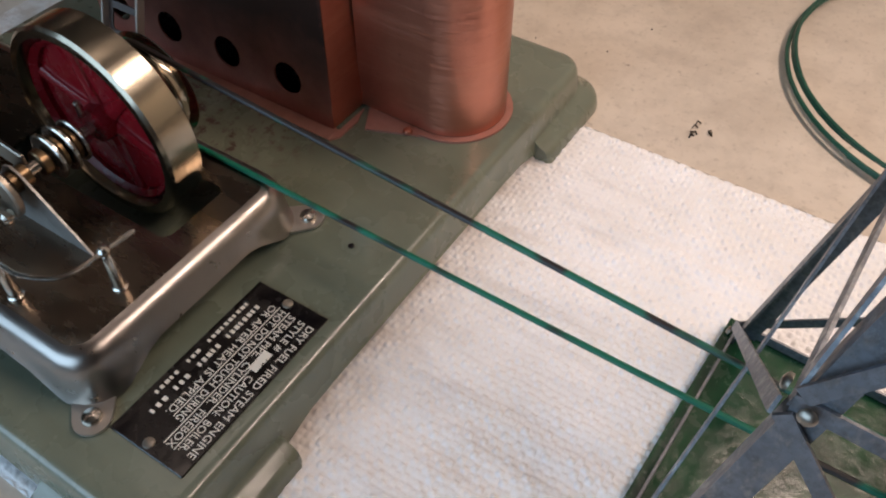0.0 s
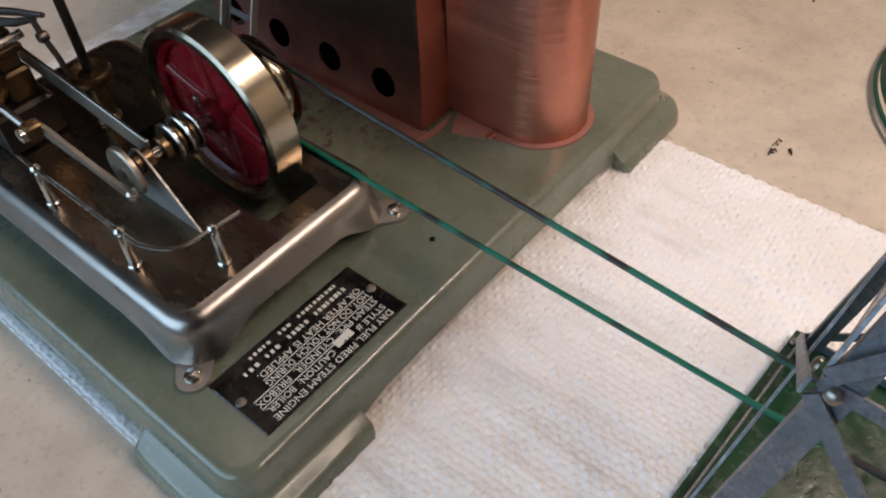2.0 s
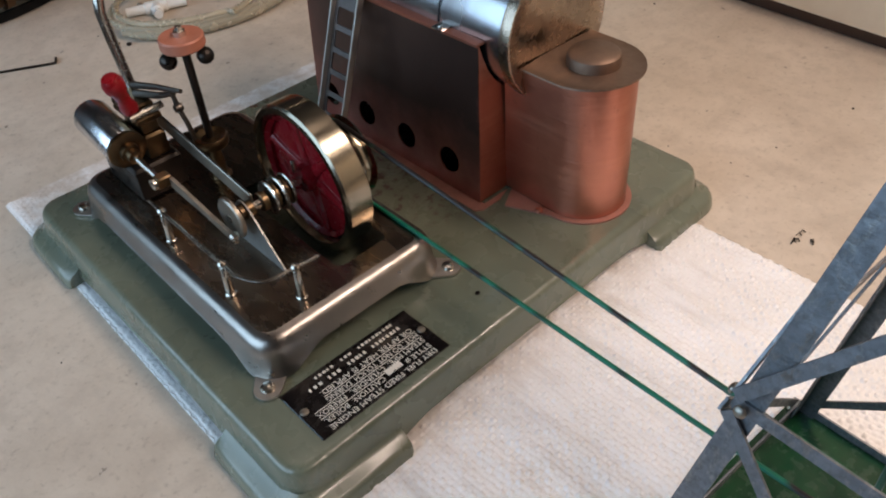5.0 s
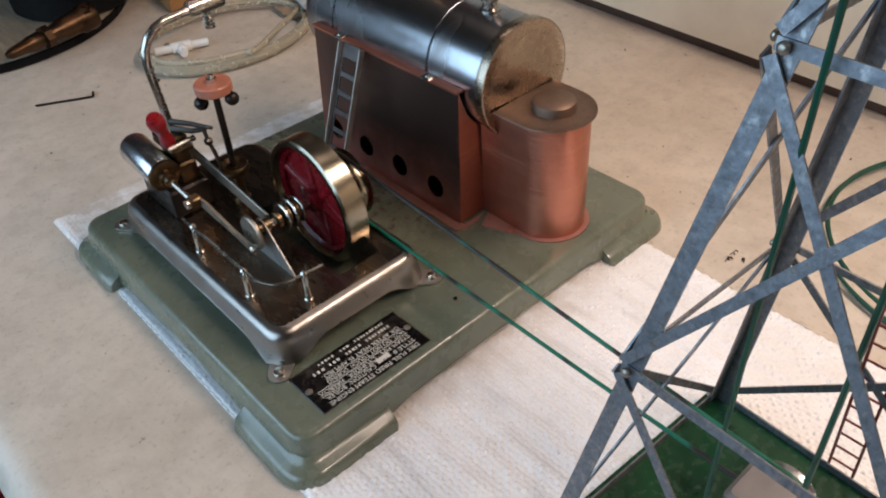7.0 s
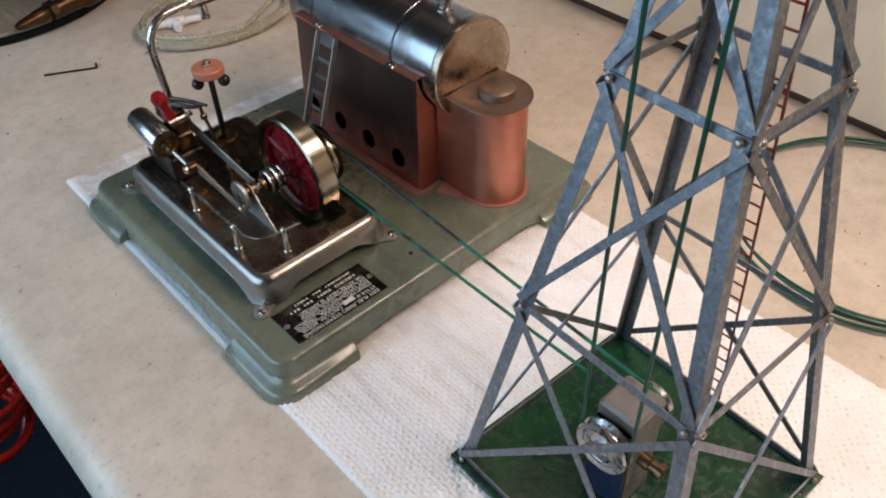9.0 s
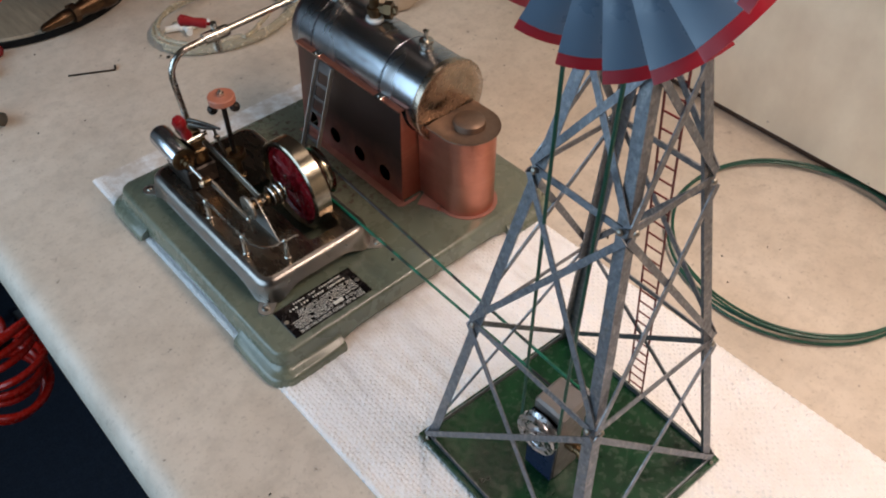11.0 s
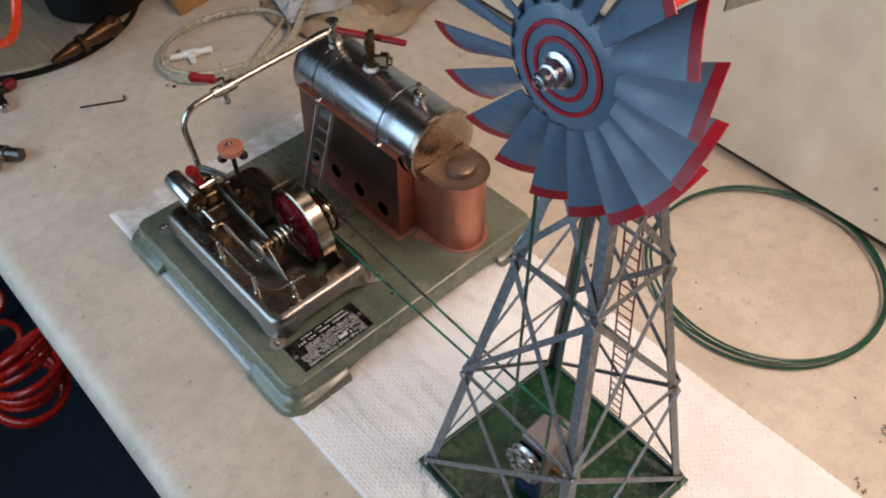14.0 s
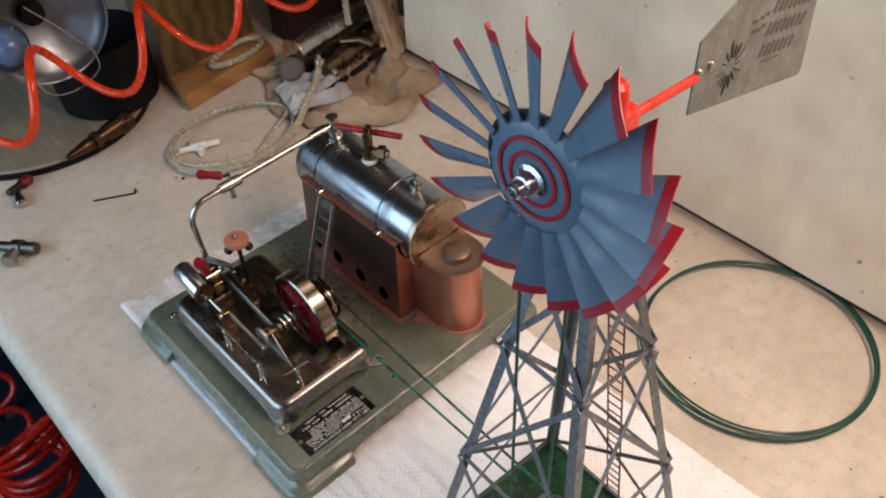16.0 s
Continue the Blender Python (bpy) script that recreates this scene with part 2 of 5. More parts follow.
M_VANE = simple("dull_zinc_sheet", rgb(158, 160, 158), 0.42, 0.6, 0.55, 300, rgb(120, 122, 120))
M_PRINT = simple("faded_grey_print", rgb(92, 92, 90), 0.6, 0.2, 0.3, 300)
M_BLACK = simple("black_plate", rgb(16, 12, 13), 0.24, 0.0, 0.3, 200)
M_WHITEINK = simple("white_ink", rgb(226, 220, 208), 0.5, 0.0, 0.1, 300)
M_ALU = simple("bare_aluminium", rgb(205, 205, 208), 0.3, 1.0, 0.15, 300)
M_REDPAINT = simple("red_enamel", rgb(122, 18, 27), 0.25, 0.0, 0.3, 120)
M_REDRUBBER = simple("red_rubber", rgb(138, 20, 28), 0.36, 0.0, 0.2, 150)
M_CHROME = nickel("bright_chrome", rgb(230, 231, 235), 0.24, 0.0, (1, 0.3, 1), (170, 162, 150), 0.12, 0.006)
M_PUNCHED = nickel("dull_punched_zinc", rgb(120, 114, 112), 0.42, 0.0, (1, 1, 1), (72, 66, 62), 0.8)
M_TAB = nickel("satin_nickel_tab", rgb(206, 200, 192), 0.42, 0.0, (1, 1, 1), (150, 130, 110), 0.3)
M_PLATEGREY = simple("dull_steel_sheet", rgb(150, 148, 144), 0.42, 0.45, 0.2, 180)
M_GREYSTEEL = nickel("dull_grey_steel", rgb(170, 164, 154), 0.42)
M_LINK = nickel("dark_oily_steel", rgb(104, 98, 92), 0.38, 0.2)
M_DARKIRON = simple("blackened_steel", rgb(58, 52, 48), 0.38, 0.8, 0.35, 160)
M_BLUEGREY = simple("blue_grey_enamel", rgb(94, 116, 138), 0.32, 0.0, 0.07, 60)
M_WHEELRED = simple("crimson_paint", rgb(176, 28, 44), 0.4, 0.0, 0.25, 140)
M_TAILRED = simple("vermilion_enamel", rgb(222, 48, 30), 0.32, 0.0, 0.15, 150)
M_LADDERRED = simple("dark_red_paint", rgb(110, 32, 30), 0.45, 0.0, 0.3, 200)
M_TOWERGREEN = simple("mottled_green_paint", rgb(26, 72, 42), 0.22, 0.0, 0.5, 200, rgb(14, 42, 26), 0.2)
M_BELT = cord_material("green_black_cord", rgb(10, 104, 80), rgb(32, 28, 28), 38)
M_CORD = simple("green_cord", rgb(10, 78, 60), 0.45, 0.0, 0.3, 150)
M_TERRACOTTA = simple("copper_coloured_paint", rgb(190, 120, 96), 0.5, 0.1, 0.25, 200)
M_WALL = wall_sheet()
M_SKIRT = simple("dark_brown_board", rgb(92, 66, 52), 0.6, 0.0, 0.35, 60)
M_MAHOGANY = simple("dark_mahogany", rgb(46, 24, 18), 0.5, 0.0, 0.35, 60)
M_FOAM = simple("dark_blue_foam", rgb(33, 42, 58), 0.75, 0.0, 0.25, 260, None, 0.5)
M_CONCRETE = simple("grey_concrete", rgb(92, 92, 94), 0.8, 0.0, 0.2, 40)
M_ROOM = simple("grey_room_paint", rgb(100, 92, 84), 0.8, 0.0, 0.2, 12)
M_CEILING = simple("off_white_ceiling_paint", rgb(188, 180, 168), 0.85, 0.0, 0.12, 10)
M_ORANGE = simple("orange_polyurethane", rgb(226, 62, 20), 0.22, 0.0, 0.15, 120)
M_HOSERED = simple("red_polyurethane", rgb(200, 34, 22), 0.25, 0.0, 0.2, 120)
M_POT = simple("black_enamel", rgb(8, 8, 9), 0.62, 0.0, 0.3, 90)
M_POT.node_tree.nodes["Principled BSDF"].inputs["Specular IOR Level"].default_value = 0.2
M_TUBE = simple("clear_vinyl", rgb(222, 213, 190), 0.22, 0.0, 0.06, 120)
M_TUBE.node_tree.nodes["Principled BSDF"].inputs["Transmission Weight"].default_value = 0.6
M_TUBE.node_tree.nodes["Principled BSDF"].inputs["IOR"].default_value = 1.35
M_PLASTIC = simple("white_plastic", rgb(232, 232, 228), 0.4, 0.0, 0.06, 200)
M_RAG = simple("tan_cotton_rag", rgb(172, 150, 124), 0.9, 0.0, 0.35, 60, rgb(130, 108, 86), 0.5)
M_CLOTH = simple("washed_blue_white_cotton", rgb(190, 188, 184), 0.9, 0.0, 0.3, 70, rgb(138, 136, 136), 0.4)
M_OAK = wood("varnished_pine", rgb(176, 130, 80), rgb(140, 98, 58), 10, (0.4, 3, 3), 0.3)
M_GREYWOOD = grain("weathered_board", rgb(162, 148, 126), rgb(112, 100, 84))
M_DARKWOOD = wood("dark_stained_wood", rgb(112, 92, 60), rgb(86, 70, 46), 12, (1, 1, 3), 0.16)


# ---- mesh tools ----
class Shape:
    """Gathers vertices and faces of one part."""

    def __init__(self):
        self.v, self.f = [], []

    def add(self, verts, faces, m=None):
        k = len(self.v)
        self.v += [tuple(m @ Vector(p)) for p in verts] if m else [tuple(p) for p in verts]
        self.f += [tuple(i + k for i in q) for q in faces]
        return self

    def loft(self, rings, m=None, cap0=True, cap1=True, closed=False):
        n = len(rings[0])
        verts = [p for r in rings for p in r]
        faces = []
        for a in range(len(rings) if closed else len(rings) - 1):
            b = (a + 1) % len(rings)
            faces += [(a * n + i, a * n + (i + 1) % n, b * n + (i + 1) % n, b * n + i) for i in range(n)]
        if not closed:
            faces += [tuple(range(n))[::-1]] * cap0 + [tuple((len(rings) - 1) * n + i for i in range(n))] * cap1
        return self.add(verts, faces, m)

    def lathe(self, prof, n=24, m=None, cap0=True, cap1=True):
        rings = [[(r * math.cos(2 * math.pi * i / n), r * math.sin(2 * math.pi * i / n), z) for i in range(n)] for r, z in prof]
        return self.loft(rings, m, cap0, cap1)

    def box(self, x0, x1, y0, y1, z0, z1, b=0.0, m=None):
        if b <= 0:
            return self.loft([rrect(x0, x1, y0, y1, 0, z) for z in (z0, z1)], m)
        g = [(z0, b), (z0 + b, 0), (z1 - b, 0), (z1, b)]
        return self.loft([rrect(x0 + i, x1 - i, y0 + i, y1 - i, b, z, 2) for z, i in g], m)

    def tube(self, pts, r, n=10, closed=False, m=None, caps=True):
        pts = [Vector(p) for p in pts]
        rad = r if isinstance(r, (list, tuple)) else [r] * len(pts)
        up, rings, k = None, [], len(pts)
        for i, p in enumerate(pts):
            a = pts[(i - 1) % k] if closed or i else p
            c = pts[(i + 1) % k] if closed or i < k - 1 else p
            d = (c - a).normalized()
            if up is None:
                up = d.orthogonal().normalized()
            up = (up - d * up.dot(d)).normalized()
            side = d.cross(up)
            rings.append([p + (up * math.cos(2 * math.pi * j / n) + side * math.sin(2 * math.pi * j / n)) * rad[i] for j in range(n)])
        return self.loft(rings, m, caps, caps, closed)

    def prism(self, poly, t, m=None):
        """A flat polygon in x, y with the thickness t in z."""
        return self.loft([[(x, y, z) for x, y in poly] for z in (0, t)], m)


def rrect(x0, x1, y0, y1, r, z, n=5):
    """A ring round a rectangle with rounded corners."""
    if r <= 0:
        return [(x0, y0, z), (x1, y0, z), (x1, y1, z), (x0, y1, z)]
    ring = []
    for cx, cy, a in ((x1 - r, y0 + r, -90), (x1 - r, y1 - r, 0), (x0 + r, y1 - r, 90), (x0 + r, y0 + r, 180)):
        ring += [(cx + r * math.cos(radians(a + 90 * i / n)), cy + r * math.sin(radians(a + 90 * i / n)), z) for i in range(n + 1)]
    return ring


def finish(name, mesh, mat, parent=None, label="", angle=35):
    mesh.materials.clear()
    mesh.materials.append(mat)
    mesh.polygons.foreach_set("use_smooth", [True] * len(mesh.polygons))
    mesh.set_sharp_from_angle(angle=radians(angle))
    mesh.update()
    ob = new(name, mesh)
    ob.parent = parent
    return tagged(ob, label)


def part(name, shape, mat, parent=None, label="", angle=35):
    mesh = bpy.data.meshes.new(name)
    mesh.from_pydata(shape.v, [], shape.f)
    bm = bmesh.new()
    bm.from_mesh(mesh)
    bmesh.ops.recalc_face_normals(bm, faces=bm.faces)
    bm.to_mesh(mesh)
    bm.free()
    return finish(name, mesh, mat, parent, label, angle)


def again(ob, m, parent=None):
    """Another piece on the same mesh."""
    o = new(ob.name.split(".")[0], ob.data)
    o.parent = parent or ob.parent
    o.matrix_basis = m
    if "label" in ob:
        o["label"] = ob["label"]
    return o


def thing(name, label, category, at=(0, 0, 0), group=""):
    ob = tagged(new(name), label, category, group)
    ob.location = at
    ob.empty_display_size = 0.02
    return ob


def cut_plate(name, outer, holes, t, mat, parent, m, label="", bevel=0.0):
    """A sheet with holes: outlines in x, y, thickness t in z, laid by the pose m."""
    cu = bpy.data.curves.new(name, "CURVE")
    cu.dimensions, cu.fill_mode, cu.extrude, cu.bevel_depth = "2D", "BOTH", t / 2, bevel
    for ring in [outer, *holes]:
        s = cu.splines.new("POLY")
        s.points.add(len(ring) - 1)
        for p, (x, y) in zip(s.points, ring):
            p.co = (x, y, 0, 1)
        s.use_cyclic_u = True
    tmp = bpy.data.objects.new(name, cu)
    scene.collection.objects.link(tmp)
    mesh = bpy.data.meshes.new_from_object(tmp.evaluated_get(bpy.context.evaluated_depsgraph_get()))
    bpy.data.objects.remove(tmp)
    bpy.data.curves.remove(cu)
    mesh.transform(m)
    bm = bmesh.new()
    bm.from_mesh(mesh)
    bmesh.ops.remove_doubles(bm, verts=bm.verts, dist=1e-6)
    bm.to_mesh(mesh)
    bm.free()
    return finish(name, mesh, mat, parent, label)


def lettering(name, text, size, mat, parent, m, align="LEFT", width=None):
    cu = bpy.data.curves.new(name, "FONT")
    cu.body, cu.size, cu.align_x, cu.extrude, cu.resolution_u = text, size, align, 0.00006, 3
    tmp = bpy.data.objects.new(name, cu)
    scene.collection.objects.link(tmp)
    mesh = bpy.data.meshes.new_from_object(tmp.evaluated_get(bpy.context.evaluated_depsgraph_get()))
    bpy.data.objects.remove(tmp)
    bpy.data.curves.remove(cu)
    if width:
        wide = max(v.co.x for v in mesh.vertices) - min(v.co.x for v in mesh.vertices)
        mesh.transform(Matrix.Diagonal((width / wide, 1, 1, 1)))
    mesh.transform(m)
    return finish(name, mesh, mat, parent)


def circle(cx, cy, r, n=24, start=0.0):
    return [(cx + r * math.cos(start + 2 * math.pi * i / n), cy + r * math.sin(start + 2 * math.pi * i / n)) for i in range(n)]


def along(axis):
    """Turns the z axis onto x, y or -x, -y."""
    return {"x": pose(0, 0, 0, 0, 90, 0), "-x": pose(0, 0, 0, 0, -90, 0), "y": pose(0, 0, 0, -90, 0, 0), "-y": pose(0, 0, 0, 90, 0, 0)}[axis]


def at(x, y, z):
    return Matrix.Translation((x, y, z))


def smooth_path(points, steps=8, closed=False):
    """A soft curve through points."""
    p, out, k = [Vector(q) for q in points], [], len(points)
    for i in range(k if closed else k - 1):
        a = p[(i - 1) % k] if closed or i else p[i] * 2 - p[i + 1]
        b, c = p[i], p[(i + 1) % k]
        d = p[(i + 2) % k] if closed or i + 2 < k else c * 2 - b
        for s in range(steps):
            t = s / steps
            out.append(0.5 * (2 * b + (c - a) * t + (2 * a - 5 * b + 4 * c - d) * t * t + (3 * b - a - 3 * c + d) * t ** 3))
    return out if closed else out + [p[-1]]


def screw(parent, x, y, z, r=0.0032, label="", mat=None):
    s = Shape().lathe([(r, 0), (r, 0.0006), (r * 0.85, 0.0014), (r * 0.45, 0.0019), (0.0002, 0.002)], 14)
    s.box(-r * 0.8, r * 0.8, -r * 0.12, r * 0.12, 0.0017, 0.0021)
    ob = part("screw", s, mat or M_NICKEL, parent, label)
    ob.matrix_basis = at(x, y, z)
    return ob


# ---- setting: bench, wall, floor, room ----
def wall_x(y):
    return 0.5005 + 0.045 * y


def build_setting():
    top = Shape()
    prof = [(0.60, 0.0), (-0.108, 0.0)]
    prof += [(-0.118 - 0.020 * math.sin(radians(a)), -0.020 + 0.020 * math.cos(radians(a))) for a in range(0, 91, 15)]
    prof += [(-0.138, -0.045), (-0.128, -0.048), (-0.10, -0.04), (0.60, -0.04)]
    top.loft([[(x, y, z) for x, z in prof] for y in (-1.6, 1.9)])
    tagged(part("countertop", top, M_TABLE), "cream speckled laminate countertop with a rounded front edge", "countertop", kind="structure")
    cab = Shape().box(-0.02, 0.60, -1.6, 1.9, -0.90, -0.04)
    tagged(part("cabinet_front", cab, M_ROOM), "plain grey cabinet front below the countertop", "cabinet", kind="structure")
    # white sheeting that hangs just above the counter, in slow folds
    rows, n = [], 150
    for k in range(51):
        z = 0.014 if k == 0 else 0.016 + 0.54 * (k / 50)
        row = []
        for i in range(n + 1):
            y = -1.5 + 1.93 * i / n
            fold = 0.004 * math.sin(9 * y + 2 * z) + 0.003 * math.sin(23 * y - 5 * z)
            crease = 0.0050 * noise.noise((6 * y, 1.0, 9 * z + 4 * y)) + 0.0028 * abs(noise.noise((17 * y - 8 * z, 3.0, 15 * z)))
            row.append((wall_x(y) + (fold + crease) * min(1, z * 4) + 0.03 * z, y, z))
        rows.append(row)
    s = Shape()
    for off in (0, 0.004):
        s.add([(x + off, y, z) for r in rows for x, y, z in r], [(a * (n + 1) + i, a * (n + 1) + i + 1, (a + 1) * (n + 1) + i + 1, (a + 1) * (n + 1) + i) for a in range(len(rows) - 1) for i in range(n)])
    tagged(part("wall_east", s, M_WALL), "off-white sheeting hung as a wall behind the counter", "wall", kind="structure")
    kick = Shape().loft([[(wall_x(y) + 0.012, y, 0.0), (wall_x(y) + 0.03, y, 0.0), (wall_x(y) + 0.03, y, 0.03), (wall_x(y) + 0.012, y, 0.03)] for y in (-1.5, 0.45)])
    tagged(part("baseboard", kick, M_SKIRT), "dark brown board along the foot of the wall", "baseboard", kind="structure")
    # walls and ceiling assumed, out of view; their tones are what the metal mirrors
    for name, box, mat in (("wall_back", (0.62, 0.68, -2.4, 2.4, -0.9, 1.6), M_ROOM), ("wall_north", (-0.78, 0.62, 2.2, 2.26, -0.9, 1.6), M_ROOM),
                           ("wall_south", (-0.78, 0.62, -2.46, -2.4, -0.9, 1.6), M_ROOM), ("ceiling", (-0.84, 0.68, -2.46, 2.4, 1.6, 1.66), M_CEILING),
                           ("floor", (-0.78, 0.62, -2.4, 2.2, -0.95, -0.9), M_CONCRETE)):
        tagged(part(name, Shape().box(*box), mat), "plain grey " + name.split("_")[0] + " of the assumed room", name.split("_")[0], kind="structure")
    # assumed west wall, out of view, with a wide opening for the cool light
    w = Shape().box(-0.84, -0.78, -2.4, -0.42, -0.9, 1.6).box(-0.84, -0.78, 0.92, 2.2, -0.9, 1.6)
    w.box(-0.84, -0.78, -0.42, 0.92, -0.9, 0.03).box(-0.84, -0.78, -0.42, 0.92, 0.72, 1.6)
    tagged(part("wall_west", w, M_ROOM), "plain grey assumed wall, opened for the cool light", "wall", kind="structure")


def foam_tile(x0, y0, w):
    """Interlocking floor tile with a jigsaw edge."""
    ring, teeth = [], 8
    for sx, sy, dx, dy in ((0, 0, 1, 0), (1, 0, 0, 1), (1, 1, -1, 0), (0, 1, 0, -1)):
        for k in range(teeth):
            for u, d in ((0.0, 0), (0.28, 0), (0.2, 1), (0.8, 1), (0.72, 0)):
                t, out = (k + u) / teeth, 0.034 * d
                ring.append((x0 + w * (sx + dx * t) + dy * out, y0 + w * (sy + dy * t) - dx * out))
    return Shape().prism(ring, 0.012, at(0, 0, -0.899))


build_setting()
mats = foam_tile(-0.705, -0.15, 0.6)
first = part("foam_floor_tile", mats, M_FOAM)
tagged(first, "dark blue foam floor tile with jigsaw edge", "floor tile", "foam floor tiles")
for dy in (0.645, -0.645, 1.29):
    copy_thing(first, at(0, dy, 0))


# ---- woven mat ----
def woven_mat():
    """Heat mat: rows of plump stitches over a thin cloth."""
    x0, x1, ya, yb = -0.0265, 0.2475, -0.62, 0.266
    nx = 480
    ys = np.concatenate([np.linspace(ya, -0.37, 320, endpoint=False), np.linspace(-0.37, -0.042, 700, endpoint=False), np.linspace(-0.042, yb, 460)])
    xs = np.linspace(x0, x1, nx)
    X, Y = np.meshgrid(xs, ys)
    wx = X + 0.0006 * np.sin(Y * 60) + 0.0004 * np.sin(Y * 171 + X * 40)
    wy = Y + 0.0007 * np.sin(X * 45) + 0.0003 * np.sin(X * 190)
    px, py = 0.0031, 0.0027
    row = np.floor(wy / py)
    u = (wx / px + 0.12 * np.sin(row * 2.3)) % 1.0 - 0.5
    v = (wy / py) % 1.0 - 0.5
    plump = np.clip(1 - (2 * u) ** 2, 0, 1) ** 0.5 * np.clip(1 - (1.9 * v) ** 2, 0, 1) ** 0.5
    plump = np.maximum(plump, 0.52)
    col = np.floor(wx / px + 0.12 * np.sin(row * 2.3))
    cell = np.sin(col * 12.9898 + row * 78.233) * 43758.5453
    cell = cell - np.floor(cell)
    Z = 0.0008 + plump * (0.0011 + 0.0007 * cell) * np.where(Y > -0.035, np.where(X > -0.0215, 0.22, 0.4), 1.0) * np.where((col + row) % 2 == 0, 1.0, 0.62) + 0.0003 * np.sin(X * 33 + 1) * np.sin(Y * 27)
    Z = Z + 0.0004 * np.sin(X * 410 + 2.2 * np.sin(Y * 9) + 1.4 * np.sin(Y * 31)) * np.clip(-Y * 8, 0, 1) * (0.5 + 0.5 * np.sin(X * 57 + Y * 21))
    edge = np.minimum(X - x0, x1 - X)
    Z = np.where(edge < 0.0015, Z * 0.55, Z)
    X = X + np.where(edge < 0.0008, 0.0004 * np.sin(Y * 900), 0)
    V = np.stack([X, Y, Z], -1).reshape(-1, 3)
    i = np.arange(len(ys) - 1)[:, None] * nx + np.arange(nx - 1)[None, :]
    F = np.stack([i, i + 1, i + nx + 1, i + nx], -1).reshape(-1, 4)
    mesh = bpy.data.meshes.new("heat_mat")
    verts = V.tolist() + [(x0, ya, 0), (x1, ya, 0), (x1, yb, 0), (x0, yb, 0)]
    k = len(V)
    last = (len(ys) - 1) * nx
    skirt = [tuple([k, k + 1] + list(range(nx - 1, -1, -1))), tuple([k + 1, k + 2] + list(range(last + nx - 1, nx - 2, -nx))),
             tuple([k + 2, k + 3] + list(range(last, last + nx))), tuple([k + 3, k] + list(range(0, last + 1, nx)))]
    mesh.from_pydata(verts, [], F.tolist() + skirt)
    return tagged(finish("heat_mat", mesh, M_MAT, angle=60), "white woven fibreglass heat mat lying on the countertop", "mat")


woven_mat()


# ---- steam engine ----
def dense_ring(x0, x1, y0, y1, r, zf, n=8, side=14):
    """Rounded rectangle with many points on its sides; zf gives the height from the way to the nearest corner."""
    base, ring = rrect(x0, x1, y0, y1, r, 0, n), []
    for i, p in enumerate(base):
        q = base[(i + 1) % len(base)]
        ring.append(p)
        if (i + 1) % (n + 1) == 0:
            ring += [(p[0] + (q[0] - p[0]) * k / side, p[1] + (q[1] - p[1]) * k / side, 0) for k in range(1, side)]
    out = []
    for x, y, _ in ring:
        d = max(min(x - x0, x1 - x), min(y - y0, y1 - y))
        out.append((x, y, zf(d)))
    return out


def ease(d, a, b):
    t = min(1, max(0, (d - a) / (b - a)))
    return t * t * (3 - 2 * t)


engine = thing("steam_engine", "toy steam engine with copper firebox on a green pressed-steel base", "steam engine")
BT = 0.0250  # top of the green base


def engine_base():
    z_low = lambda d: 0.0028 + 0.0062 * ease(d, 0.050, 0.076)
    s = Shape()
    x0, x1, y0, y1 = -0.0165, 0.2625, -0.0425, 0.2095
    g = [(0.0060, z_low), (0.0052, lambda d: 0.0098), (0.0036, lambda d: 0.0212), (0.0029, lambda d: 0.0231), (0.0019, lambda d: 0.0243), (0.0003, lambda d: 0.0249), (-0.0012, lambda d: BT)]
    rings = [dense_ring(x0 - o, x1 + o, y0 - o, y1 + o, 0.009 + o, zf) for o, zf in g]
    inner = [dense_ring(x0 - o + 0.001, x1 + o - 0.001, y0 - o + 0.001, y1 + o - 0.001, 0.008 + o, zf) for o, zf in ((0.0026, lambda d: 0.021), (0.0060, z_low))]
    s.loft(inner + rings)
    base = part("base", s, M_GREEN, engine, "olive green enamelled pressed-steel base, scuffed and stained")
    # out-turned lips at the four corners
    for cx, cy, a0 in ((x1 - 0.004, y0 + 0.004, -90), (x1 - 0.004, y1 - 0.004, 0), (x0 + 0.004, y1 - 0.004, 90), (x0 + 0.004, y0 + 0.004, 180)):
        way = []
        r0 = 0.0098
        d0, d1 = Vector((math.cos(radians(a0)), math.sin(radians(a0)), 0)), Vector((math.cos(radians(a0 + 90)), math.sin(radians(a0 + 90)), 0))
        for k in (0.046, 0.044, 0.023):
            way.append((Vector((cx, cy, 0)) + d0 * r0 - d1 * k, d0))
        for k in range(9):
            d = Vector((math.cos(radians(a0 + 11.25 * k)), math.sin(radians(a0 + 11.25 * k)), 0))
            way.append((Vector((cx, cy, 0)) + d * r0, d))
        for k in (0.023, 0.044, 0.046):
            way.append((Vector((cx, cy, 0)) + d1 * r0 - d0 * k, d1))
        lip = Shape()
        sect = [(-0.0024, 0.0130), (-0.0004, 0.0108), (0.0016, 0.0092), (0.0050, 0.0080), (0.0070, 0.0066), (0.0079, 0.0046), (0.0086, 0.0008), (-0.0006, 0.0008)]
        lip.loft([[p + d * (o if 0 < i < len(way) - 1 else o * 0.8) + Vector((0, 0, z)) for o, z in sect] for i, (p, d) in enumerate(way)])
        part("corner_foot", lip, M_GREEN, base)
    hole = Shape().lathe([(0.0013, 0), (0.0013, 0.0003)], 14)
    ob = part("screw_hole", hole, M_BLACK, base)
    ob.matrix_basis = at(0.1055, -0.0240, BT)


engine_base()


